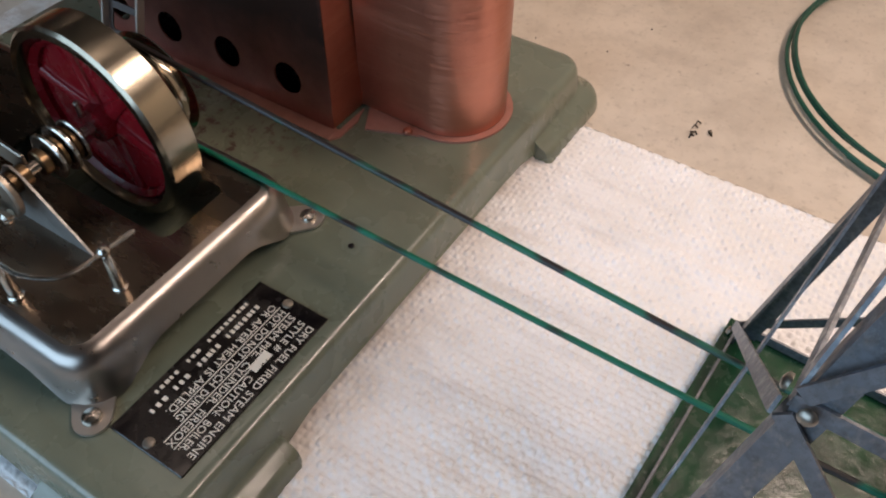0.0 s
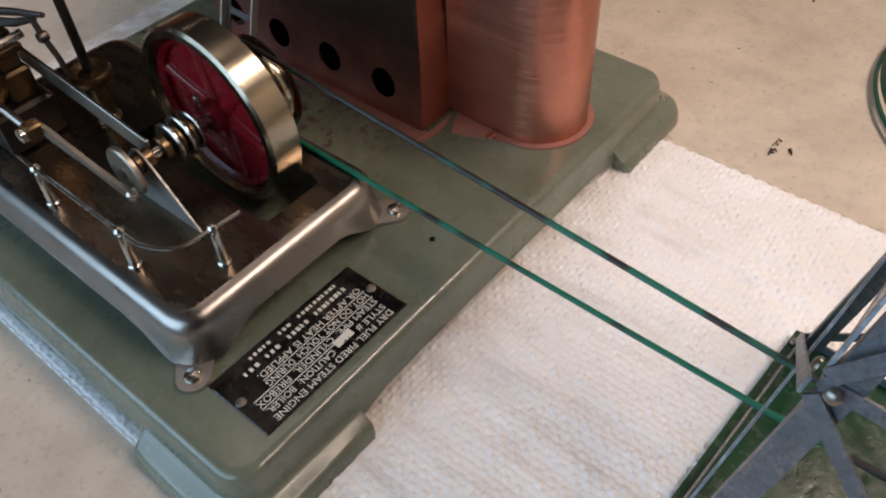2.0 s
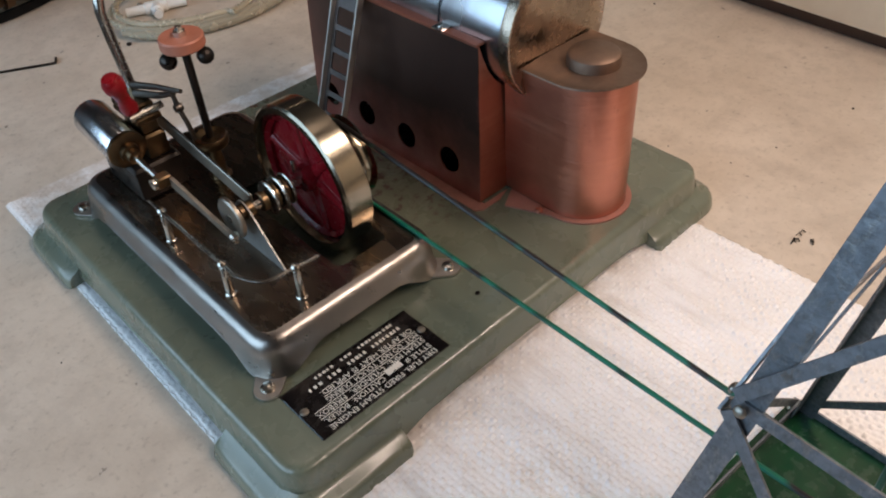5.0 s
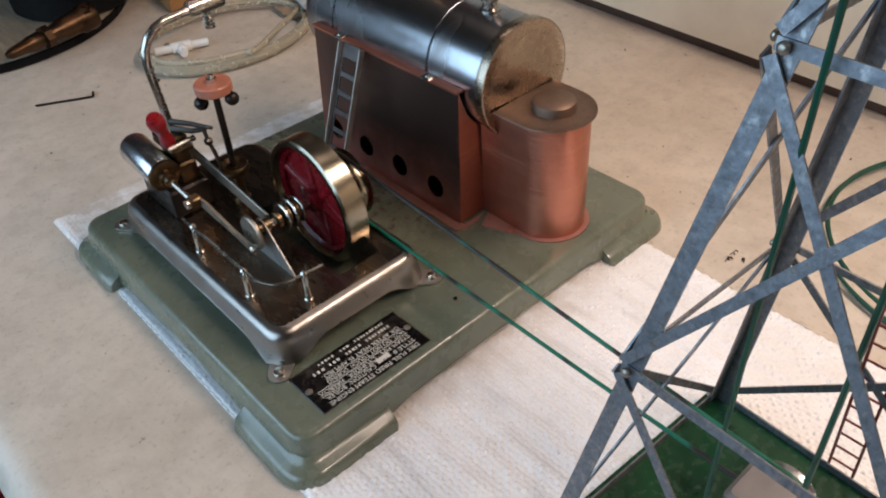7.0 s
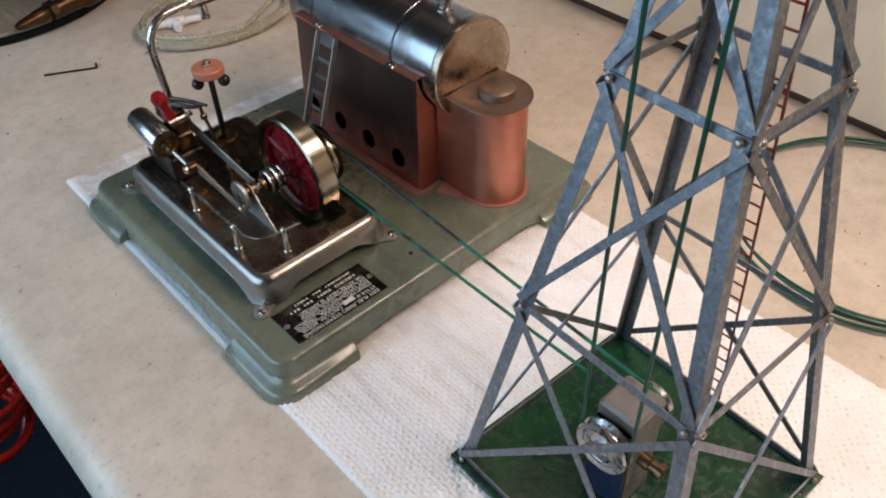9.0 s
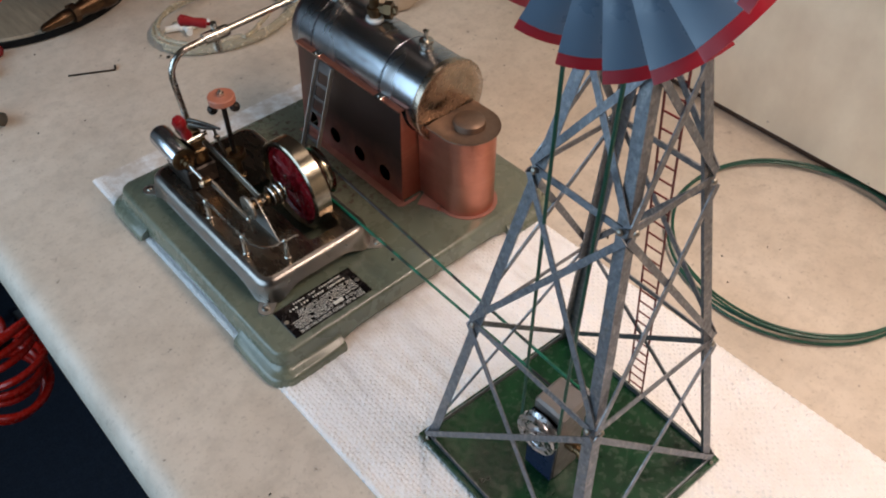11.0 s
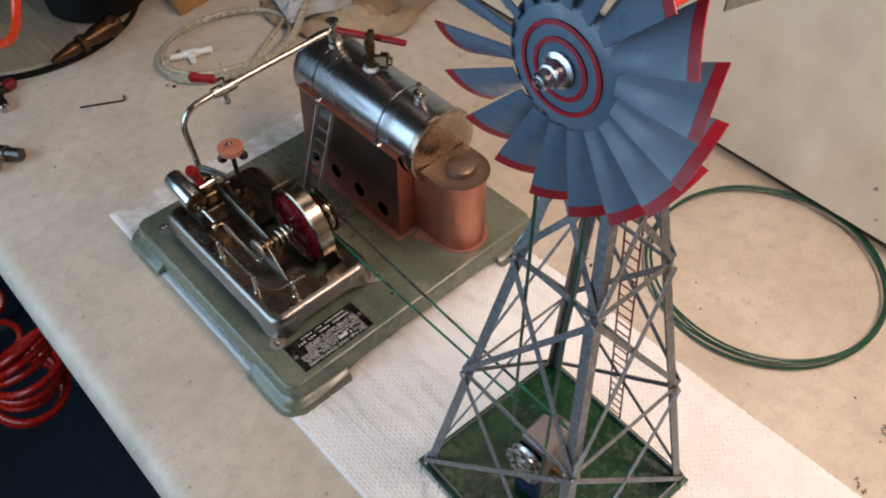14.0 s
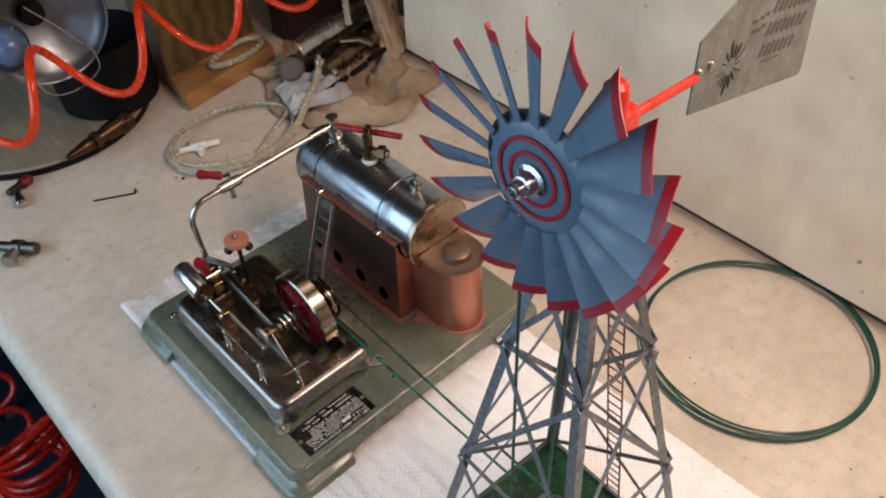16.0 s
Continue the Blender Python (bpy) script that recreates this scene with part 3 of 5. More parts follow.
def nameplate():
    z = BT
    plate = part("nameplate", Shape().box(-0.0005, 0.0715, -0.0402, -0.0080, z, z + 0.0007, 0.0003), M_BLACK, engine, "black printed metal nameplate")
    plate.matrix_basis = at(0.0014, 0.0016, 0)
    top = z + 0.0007
    for x, y in ((0.0024, -0.0230), (0.0688, -0.0238)):
        r = part("rivet", Shape().lathe([(0.0021, 0), (0.0019, 0.0005), (0.001, 0.0008)], 14), M_GREYSTEEL, plate)
        r.matrix_basis = at(x, y, top)
    turn = pose(0, 0, 0, 0, 0, 180)
    # lines run from the rivet at the high x end, upside down to the viewer
    rows = [("DRY FUEL FIRED STEAM ENGINE", 0.0655, -0.0362, 0.0595, 0.0036), ("STYLE #", 0.0655, -0.0322, 0.0145, 0.0036),
            ("CAUTION:  BOILER.", 0.0385, -0.0322, 0.0325, 0.0036), ("STEAM PIPE.  CYLINDER.  FIREBOX", 0.0655, -0.0278, 0.0605, 0.0036),
            ("HOT. DO NOT TOUCH  DURING", 0.0655, -0.0234, 0.0520, 0.0036), ("OR AFTER HEAT IS APPLIED.", 0.0655, -0.0190, 0.0520, 0.0036)]
    for text, x, y, wide, size in rows:
        ob = lettering("text_line", text, size * 1.1, M_WHITEINK, plate, at(x, y, top + 0.00008) @ turn, width=wide)
    for x0, x1, y in ((0.005, 0.066, -0.0271), (0.005, 0.041, -0.0315), (0.0135, 0.066, -0.0227)):
        part("rule", Shape().box(x0, x1, y, y + 0.0004, top, top + 0.00012), M_WHITEINK, plate)
    # maker's lines as plain bars
    for x0, x1, y, hgt in ((0.046, 0.063, -0.0164, 0.0026), (0.032, 0.043, -0.0164, 0.0026), (0.021, 0.0285, -0.0164, 0.0026), (0.0105, 0.0185, -0.0164, 0.0026),
                           (0.041, 0.062, -0.0120, 0.0020), (0.031, 0.0375, -0.0120, 0.0020), (0.0165, 0.0275, -0.0120, 0.0020)):
        n = int((x1 - x0) / 0.0021)
        for i in range(n):
            a = x0 + (x1 - x0) * i / n
            part("maker_line", Shape().box(a, a + (0.0010, 0.0013, 0.0016)[i * 7 % 3], y, y + hgt * 0.72, top, top + 0.00012), M_WHITEINK, plate)
    part("style_field", Shape().box(0.0405, 0.0490, -0.0338, -0.0303, top, top + 0.00012), M_WHITEINK, plate)
    lettering("style_number", "75", 0.0036, M_BLACK, plate, at(0.0468, -0.0333, top + 0.0002) @ turn)


nameplate()


BED = 0.0470  # top of the engine bed


def engine_bed():
    z_low = lambda d: 0.0258 + 0.0100 * ease(d, 0.011, 0.034)
    x0, x1, y0, y1 = 0.0034, 0.1045, 0.0030, 0.1835
    g = [(0.0044, z_low, 0.10), (0.0039, lambda d: z_low(d) * 0.86 + 0.14 * 0.041, 0.04), (0.0033, lambda d: z_low(d) * 0.65 + 0.35 * 0.041, 0), (0.0026, lambda d: z_low(d) * 0.3 + 0.7 * 0.041, 0),
         (0.0018, lambda d: 0.0410, 0), (0.0008, lambda d: 0.0434, 0), (-0.0006, lambda d: 0.0453, 0), (-0.0026, lambda d: 0.0466, 0), (-0.0050, lambda d: BED, 0)]

    def flare(ring, much):
        """Spreads the corners of a ring outwards, as the pressed legs run out into their feet."""
        c, out = Vector(((x0 + x1) / 2, (y0 + y1) / 2, 0)), []
        for x, y, z in ring:
            d = max(min(x - x0, x1 - x), min(y - y0, y1 - y)) + 0.004
            k = much * 0.0042 * (1 - ease(d, 0.002, 0.020))
            out.append((x + k * (1 if x > c.x else -1), y + k * (1 if y > c.y else -1), z))
        return out

    rings = [flare(dense_ring(x0 - o, x1 + o, y0 - o, y1 + o, 0.012 + o, zf), much) for o, zf, much in g]
    inner = [flare(dense_ring(x0 - o + 0.0012, x1 + o - 0.0012, y0 - o + 0.0012, y1 + o - 0.0012, 0.011 + o, zf), much) for o, zf, much in ((-0.0050, lambda d: BED - 0.0012, 0), (0.0, lambda d: 0.0435, 0), (0.0016, lambda d: 0.0400, 0), (0.0044, z_low, 0.10))]
    bed = part("engine_bed", Shape().loft(inner + rings, None, False, False), M_BED, engine, "worn nickel-plated steel engine bed on flared legs")
    ring = [(x, y) for x, y, _ in rrect(x0 + 0.0049, x1 - 0.0049, y0 + 0.0049, y1 - 0.0049, 0.0071, 0, 8)]
    slot = [(x, y) for x, y, _ in rrect(0.0575, 0.0880, 0.0190, 0.1060, 0.004, 0, 4)]
    cut_plate("bed_top", ring, [slot], 0.0012, M_BEDTOP, bed, at(0, 0, BED - 0.0006))
    for x, y, a in ((0.0, 0.0, 45), (0.1075, -0.0012, 135), (0.1075, 0.1862, 225), (0.0, 0.1862, 315)):
        out = [(0.0064 * math.cos(radians(k)), 0.0064 * math.sin(radians(k))) for k in range(90, 271, 15)] + [(0.011, -0.0074), (0.011, 0.0074)]
        tab = Shape().prism(out, 0.0012)
        ob = part("foot_tab", tab, M_TAB, bed)
        ob.matrix_basis = pose(x, y, BT + 0.0006, 0, 0, a)
        screw(bed, x, y, BT + 0.0018, 0.0034)
    # rail with turned posts
    for x, y in ((0.0345, 0.0162), (0.0130, 0.0420), (0.0130, 0.0970)):
        p = Shape().lathe([(0.0026, 0), (0.0028, 0.0006), (0.0022, 0.0012), (0.0019, 0.008), (0.0015, 0.0160), (0.0012, 0.0164), (0.0021, 0.0175), (0.0022, 0.0186), (0.0014, 0.0199), (0.0003, 0.0202)], 14)
        ob = part("rail_post", p, M_NICKEL, bed)
        ob.matrix_basis = at(x, y, BED)
    z = BED + 0.0178
    way = smooth_path([(0.0131, 0.1105, z), (0.0130, 0.0970, z), (0.0130, 0.0420, z), (0.0142, 0.0285, z), (0.0210, 0.0185, z), (0.0345, 0.0162, z), (0.0460, 0.0150, z)], 6)
    part("handrail", Shape().tube(way, 0.0009, 8), M_NICKEL, bed)


engine_bed()
AX = (0.0625, 0.0686)  # crankshaft: y, z


def running_gear():
    R, xf, w = 0.0394, 0.0708, 0.0150
    place = at(xf, AX[0], AX[1]) @ along("x")
    rim = Shape().lathe([(R - 0.0012, 0.0), (R, 0.0012), (R, w - 0.001), (R - 0.0015, w), (R - 0.0055, w), (R - 0.0062, w - 0.003), (R - 0.0062, 0.0035), (R - 0.0042, 0.0)], 64, place, False, False)
    n, k = 64, len(rim.v) - 64
    rim.f += [(k + i, k + (i + 1) % n, (i + 1) % n, i) for i in range(n)]
    wheel = part("flywheel", rim, M_RIM, engine, "turned steel flywheel with red painted spokes")
    inside = Shape().lathe([(R - 0.0064, 0.0030), (R - 0.0064, w - 0.003), (R - 0.0085, w - 0.0045), (R - 0.0085, 0.0050), (R - 0.0064, 0.0030)], 48, place, False, False)
    part("inner_rim", inside, M_REDPAINT, wheel)
    hub = Shape().lathe([(0.0025, 0.0005), (0.0068, 0.0012), (0.0074, 0.004), (0.0074, w - 0.003), (0.0062, w - 0.001), (0.0025, w)], 24, place)
    part("hub", hub, M_REDPAINT, wheel)
    for i in range(6):
        a = 2 * math.pi * i / 6 + 0.3
        d = Vector((0, math.cos(a), math.sin(a)))
        t = Vector((0, -math.sin(a), math.cos(a)))
        rings = []
        for f, wd in ((0.0055, 0.0040), (0.014, 0.0030), (0.024, 0.0026), (0.0325, 0.0036)):
            c = Vector((xf + w / 2, AX[0], AX[1])) + d * f
            rings.append([c + t * wd * math.cos(b) + Vector((0.0026 * math.sin(b), 0, 0)) for b in [2 * math.pi * j / 10 for j in range(10)]])
        part("spoke", Shape().loft(rings), M_REDPAINT, wheel)
    web = Shape().lathe([(0.007, w / 2 - 0.0006), (R - 0.008, w / 2 - 0.0006), (R - 0.008, w / 2 + 0.0006), (0.007, w / 2 + 0.0006)], 48, place)
    part("web", web, M_REDPAINT, wheel)
    set_screw = Shape().lathe([(0.0014, 0), (0.0014, 0.006), (0.0008, 0.0065)], 10, at(xf - 0.001, AX[0] + 0.0005, AX[1] + 0.006))
    part("set_screw", set_screw, M_NICKEL, wheel)
    pulley = Shape().lathe([(0.003, 0), (0.0214, 0), (0.0218, 0.0008), (0.0192, 0.0028), (0.0189, 0.0040), (0.0192, 0.0052), (0.0218, 0.0072), (0.0214, 0.0080), (0.003, 0.0080)], 48, at(xf + w + 0.0090, AX[0], AX[1]) @ along("x"))
    part("pulley", pulley, M_RIM, wheel)
    shaft = Shape().lathe([(0.0021, 0), (0.0023, 0.0005), (0.0023, 0.0745), (0.0018, 0.075)], 14, at(0.0305, AX[0], AX[1]) @ along("x"))
    crank = part("crankshaft", shaft, M_NICKEL, engine)
    for x, r, t in ((0.0475, 0.0050, 0.0035), (0.0520, 0.0088, 0.0018), (0.0545, 0.0066, 0.0022), (0.0572, 0.0092, 0.0018), (0.0597, 0.0070, 0.0024), (0.0624, 0.0084, 0.0016)):
        c = Shape().lathe([(0.002, 0), (r - 0.0006, 0), (r, 0.0005), (r, t - 0.0005), (r - 0.0006, t), (0.002, t)], 28, at(x, AX[0], AX[1]) @ along("x"))
        part("collar", c, M_BRASS if r < 0.0080 else M_NICKEL, crank)
    disc = Shape().lathe([(0.0015, 0), (0.0098, 0), (0.0105, 0.0006), (0.0105, 0.0022), (0.0098, 0.0028), (0.0015, 0.0028)], 32, at(0.0310, AX[0], AX[1]) @ along("x"))
    part("crank_disc", disc, M_GREYSTEEL, crank)
    pin = Shape().lathe([(0.0022, 0), (0.0026, 0.0006), (0.0026, 0.0034), (0.0015, 0.0044)], 12, at(0.0310, AX[0] - 0.004, AX[1] - 0.0075) @ along("-x"))
    part("crank_pin", pin, M_NICKEL, crank)
    # triangular bearing plate with a brass bush
    tri = [(-0.030, BED), (-0.028, BED), (-0.004, AX[1] + 0.0045), (0.000, AX[1] + 0.006), (0.004, AX[1] + 0.0045), (0.026, BED), (-0.030, BED - 0.0002)]
    m = Matrix(((0, 0, 1, 0.0385), (1, 0, 0, AX[0]), (0, 1, 0, 0), (0, 0, 0, 1)))
    bracket = part("bearing_bracket", Shape().prism(tri[:6], 0.0009, m), M_PLATEGREY, engine)
    part("bush", Shape().lathe([(0.0024, 0), (0.0042, 0), (0.0042, 0.007), (0.0024, 0.007)], 20, at(0.0360, AX[0], AX[1]) @ along("x")), M_BRASS, bracket)
    # frame bar from the bearing to the steam chest
    bar = Shape().box(-0.0008, 0.0008, 0, 0.092, -0.0045, 0.0045, 0.0006, pose(0.0450, AX[0] + 0.002, AX[1] + 0.001, 6.5, 0, 0))
    frame_bar = part("frame_bar", bar, M_GREYSTEEL, engine)
    # cylinder, chest, rods: the cylinder rises towards its far end
    slope = pose(0.0205, 0.1400, 0.0778, 6.0, 0, 0)
    cyl = Shape().lathe([(0.0075, 0), (0.0096, 0.0004), (0.0100, 0.0020), (0.0100, 0.036), (0.0093, 0.0378), (0.006, 0.0382)], 36, slope @ along("y"))
    cylinder = part("cylinder", cyl, M_CHROME, engine, "polished nickel steam cylinder")
    gland = Shape().lathe([(0.0098, 0.0006), (0.0102, -0.0004), (0.0102, -0.0018), (0.0090, -0.0024), (0.0052, -0.003), (0.0052, -0.006), (0.0036, -0.0064), (0.0036, -0.010), (0.0016, -0.0104)], 28, slope @ along("y"))
    part("gland", gland, M_BRASS, cylinder)
    a, b = Vector((0.0245, 0.1060, 0.0740)), Vector((0.0285, AX[0] - 0.004, AX[1] - 0.0075))
    part("piston_rod", Shape().tube([slope @ Vector((0, 0, 0)), (0.0210, 0.1080, 0.0743)], 0.0017, 10), M_NICKEL, cylinder)
    cross = Shape().box(0.0180, 0.0255, 0.1030, 0.1095, 0.0712, 0.0772, 0.0008)
    part("crosshead", cross, M_BRASS, cylinder)
    part("crosshead_pin", Shape().lathe([(0.0024, 0), (0.0030, 0.0006), (0.0030, 0.0024), (0.0018, 0.0030)], 12, at(0.0185, 0.1062, 0.0742) @ along("-x")), M_NICKEL, cylinder)
    rod = Shape()
    d = (b - a).normalized()
    up = Vector((0, -d.z, d.y)).normalized()
    rod.loft([[a + d * f + up * s * hw + Vector((e, 0, 0)) for s, e in ((-1, -0.0009), (1, -0.0009), (1, 0.0009), (-1, 0.0009))] for f, hw in ((-0.002, 0.0022), (0.006, 0.0030), (0.030, 0.0019), ((b - a).length + 0.002, 0.0026))])
    part("connecting_rod", rod, M_GREYSTEEL, cylinder)
    chest = Shape().box(0.0300, 0.0420, 0.1380, 0.1640, 0.0660, 0.0800, 0.0012).box(0.0315, 0.0405, 0.1400, 0.1620, 0.0800, 0.0868, 0.0008)
    chest.box(0.0290, 0.0430, 0.1378, 0.1645, 0.0868, 0.0905, 0.0008).box(0.0290, 0.0430, 0.1440, 0.1640, 0.0905, 0.0945, 0.0010)
    chest_ob = part("steam_chest", chest, M_BRASS, engine, "aged brass steam chest")
    part("cross_pin", Shape().tube([(0.0270, 0.1385, 0.0925), (0.0450, 0.1385, 0.0935)], 0.0019, 10), M_NICKEL, chest_ob)
    part("pedestal", Shape().box(0.0180, 0.0450, 0.1340, 0.1740, BED, 0.0665, 0.0015), M_DARKIRON, chest_ob)
    for x, y in ((0.0312, 0.1405), (0.0408, 0.1405), (0.0312, 0.1625)):
        screw(chest_ob, x, y, 0.0905, 0.0012)
    # reversing lever with its red grip
    grip = Shape().lathe([(0.0018, 0), (0.0042, 0.0012), (0.0046, 0.004), (0.0034, 0.0080), (0.0038, 0.0125), (0.0054, 0.0165), (0.0056, 0.0200), (0.0040, 0.0232), (0.0006, 0.0238)], 20, at(0.0300, 0.1410, 0.0945) @ pose(0, 0, 0, 6, -14, 0))
    part("lever_grip", grip, M_REDRUBBER, engine, "red rubber valve grip")
    # governor on its pillar
    gx, gy = 0.0595, 0.1260
    gov = part("governor_base", Shape().lathe([(0.0060, 0), (0.0062, 0.001), (0.0042, 0.003), (0.0036, 0.0180), (0.0040, 0.0195), (0.0085, 0.0202), (0.0092, 0.0212), (0.0092, 0.0246), (0.0084, 0.0258), (0.0064, 0.0252), (0.0050, 0.0244), (0.0018, 0.0250)], 28, at(gx, gy, BED)), M_BRASS, engine, "tarnished brass governor pillar with a dished collar")
    part("spindle", Shape().tube([(gx, gy, BED + 0.020), (gx, gy, 0.1280)], 0.0021, 10), M_DARKIRON, gov)
    part("governor_pulley", Shape().lathe([(0.002, 0), (0.0104, 0), (0.0110, 0.0008), (0.0110, 0.0052), (0.0104, 0.0060), (0.002, 0.0060)], 32, at(gx, gy, 0.1235)), M_TERRACOTTA, gov, "copper-coloured governor disc")
    part("nut", Shape().lathe([(0.0032, 0), (0.0032, 0.0026), (0.0020, 0.0030), (0.0018, 0.0046), (0.0008, 0.005)], 6, at(gx, gy, 0.1294)), M_NICKEL, gov)
    for sx, sy in ((0.0078, -0.0042), (-0.0078, 0.0042)):
        ball = Shape().lathe([(0.0043 * math.sin(math.pi * k / 10) + 1e-5, -0.0043 * math.cos(math.pi * k / 10)) for k in range(11)], 16, at(gx + sx, gy + sy, 0.1172))
        ball.tube([(gx + sx * 0.85, gy + sy * 0.85, 0.1240), (gx + sx, gy + sy, 0.1172)], 0.0022, 8)
        part("governor_ball", ball, M_DARKIRON, gov)
    # throttle linkage from the pipe foot towards the governor
    link = Shape().tube([(0.0385, 0.1520, 0.1020), (0.0440, 0.1340, 0.1050), (0.0480, 0.1170, 0.1075)], [0.0019, 0.0016, 0.0011], 10).tube([(0.0390, 0.1540, 0.0960), (0.0445, 0.1380, 0.0985), (0.0470, 0.1240, 0.1040)], [0.0022, 0.0018, 0.0012], 10)
    link.tube([(0.0462, 0.1250, 0.1060), (0.0470, 0.1240, 0.0960), (0.0480, 0.1210, 0.0880), (0.0490, 0.1200, 0.0780)], 0.0013, 8).lathe([(0.0020, -0.002), (0.0026, 0.0), (0.0020, 0.002)], 10, at(0.0470, 0.1240, 0.0960) @ along("x"))
    part("throttle_linkage", link, M_LINK, engine, "dull dark steel throttle linkage")


running_gear()


def firebox_and_boiler():
    zb, zt = BT + 0.0012, 0.1175
    xb, xt, yf, yr = 0.1560, 0.1618, 0.0236, 0.1700  # west side: foot and top; front and rear ends
    xm = 0.2000
    lean = math.degrees(math.atan2(xt - xb, zt - zb))
    tall = math.hypot(xt - xb, zt - zb)
    # west side sheet with three round fire holes, in its own y, height axes
    face = [(yf, 0), (yr, 0), (yr, tall), (yf + 0.0040, tall)]
    holes = [circle(y, 0.0168, 0.0076, 24) for y in (0.0480, 0.0838, 0.1200, 0.1545)]
    slope = Matrix(((0, math.sin(radians(lean)), -math.cos(radians(lean)), xb), (1, 0, 0, 0), (0, math.cos(radians(lean)), math.sin(radians(lean)), zb), (0, 0, 0, 1)))
    fire = cut_plate("firebox", face, holes, 0.0009, M_SOOTCU, engine, slope, "copper firebox, blackened by heat on its side")
    mirror = Matrix.Translation((2 * xm, 0, 0)) @ Matrix.Diagonal((-1, 1, 1, 1))
    other = cut_plate("side_sheet", face, [], 0.0009, M_SOOTCU, fire, mirror @ slope)
    other.data.flip_normals()
    for name, y, yt in (("front_sheet", yf, yf + 0.0040), ("rear_sheet", yr, yr)):
        pts = [(xb, zb), (2 * xm - xb, zb), (2 * xm - xt, zt)] + [(xm + 0.0366 * math.cos(radians(a)), zt - 0.0366 * math.sin(radians(a))) for a in range(8, 173, 12)] + [(xt, zt)]
        s = Shape().loft([[(x, y + (yt - y) * (z - zb) / (zt - zb) + o, z) for x, z in pts] for o in (0, 0.0009)])
        part(name, s, M_COPPER, fire)
    foot = Shape().box(xb - 0.0070, xb + 0.001, yf - 0.002, yr, BT, BT + 0.0010, 0.0003).box(2 * xm - xb - 0.001, 2 * xm - xb + 0.0085, yf - 0.002, yr, BT, BT + 0.0010, 0.0003)
    foot.prism([(xb - 0.0070, yf - 0.0022), (xb - 0.003, yf - 0.0050), (xb + 0.010, yf - 0.0050), (xb + 0.019, yf - 0.002)], 0.0010, at(0, 0, BT))
    part("foot_flange", foot, M_FLANGE, fire)
    # thin black sheet laid on the base inside the firebox
    dark = Shape().box(xb + 0.006, 2 * xm - xb - 0.006, yf + 0.004, yr - 0.004, BT + 0.0005, BT + 0.0012)
    part("black_floor_sheet", dark, M_BLACK, fire)
    rim = Shape().box(xt - 0.0026, xt + 0.0030, yf + 0.003, yr, zt - 0.0010, zt + 0.0004).box(2 * xm - xt - 0.003, 2 * xm - xt + 0.0026, yf + 0.003, yr, zt - 0.0008, zt + 0.0004)
    part("top_edge", rim, M_COPPER, fire)
    for y in (0.0530, 0.1395):
        clip = Shape().box(xt - 0.0040, xt + 0.0042, y - 0.0040, y + 0.0040, zt, zt + 0.0012, 0.0003).lathe([(0.0013, 0), (0.0010, 0.0008)], 10, at(xt - 0.0012, y, zt + 0.0012))
        part("clip", clip, M_NICKEL, fire)
    # boiler
    zc, R = 0.1168, 0.0352
    place = at(xm, 0.0130, zc) @ along("y")
    prof = [(R - 0.0006, 0.0)]
    for y in (0.0455, 0.1400):
        prof += [(R, y - 0.0060), (R, y - 0.0030), (R, y - 0.0016), (R, y - 0.0007), (R - 0.0014, y - 0.0005), (R - 0.0014, y + 0.0005), (R, y + 0.0007), (R, y + 0.0016), (R, y + 0.0030), (R, y + 0.0060)]
    prof += [(R, 0.1640), (R, 0.1700), (R - 0.0012, 0.1722), (R - 0.004, 0.1730), (0.001, 0.1740)]
    boiler = part("boiler", Shape().lathe(prof, 96, place), M_BOILER, engine, "nickel-plated boiler shell with smoky stains")
    for y in (0.0455, 0.1400):
        band = [(R - 0.0003, y + 0.0008), (R + 0.0001, y + 0.0008), (R + 0.0002, y + 0.0009), (R + 0.0002, y + 0.0077), (R + 0.0001, y + 0.0078), (R - 0.0003, y + 0.0078)]
        part("strap_band", Shape().lathe(band, 96, place, False, False), M_BOILER, boiler)
    cap = [(0.001, -0.0016), (0.014, -0.0018), (0.026, -0.0010), (0.0330, -0.0016), (0.0352, -0.0030), (0.0362, -0.0028), (0.0366, -0.0012), (0.0362, 0.0035), (0.0354, 0.0038)]
    part("end_cap", Shape().lathe(cap, 72, place), M_CAP, boiler, "brownish nickel boiler end plate")
    # fittings along the crown
    def fitting(name, y, prof, mat, n=24, x=xm):
        return part(name, Shape().lathe(prof, n, at(x, y, zc + R - 0.0015)), mat, boiler)

    fitting("pipe_union", 0.1580, [(0.0075, 0), (0.0078, 0.003), (0.0060, 0.0045), (0.0060, 0.0100), (0.0072, 0.0105), (0.0072, 0.0150), (0.0045, 0.0170), (0.0042, 0.0215), (0.0060, 0.0220), (0.0060, 0.0250), (0.002, 0.0256)], M_NICKEL)
    whistle = fitting("whistle_body", 0.1040, [(0.0052, 0), (0.0052, 0.0060), (0.0066, 0.0064), (0.0066, 0.0120), (0.0046, 0.0124), (0.0040, 0.0200), (0.0048, 0.0210), (0.0048, 0.0290), (0.0030, 0.0300), (0.0030, 0.0345), (0.0008, 0.0350)], M_BRASS)
    fitting("gasket", 0.1040, [(0.0070, 0), (0.0078, 0.0012), (0.0074, 0.0034), (0.0050, 0.0036)], M_PLASTIC)
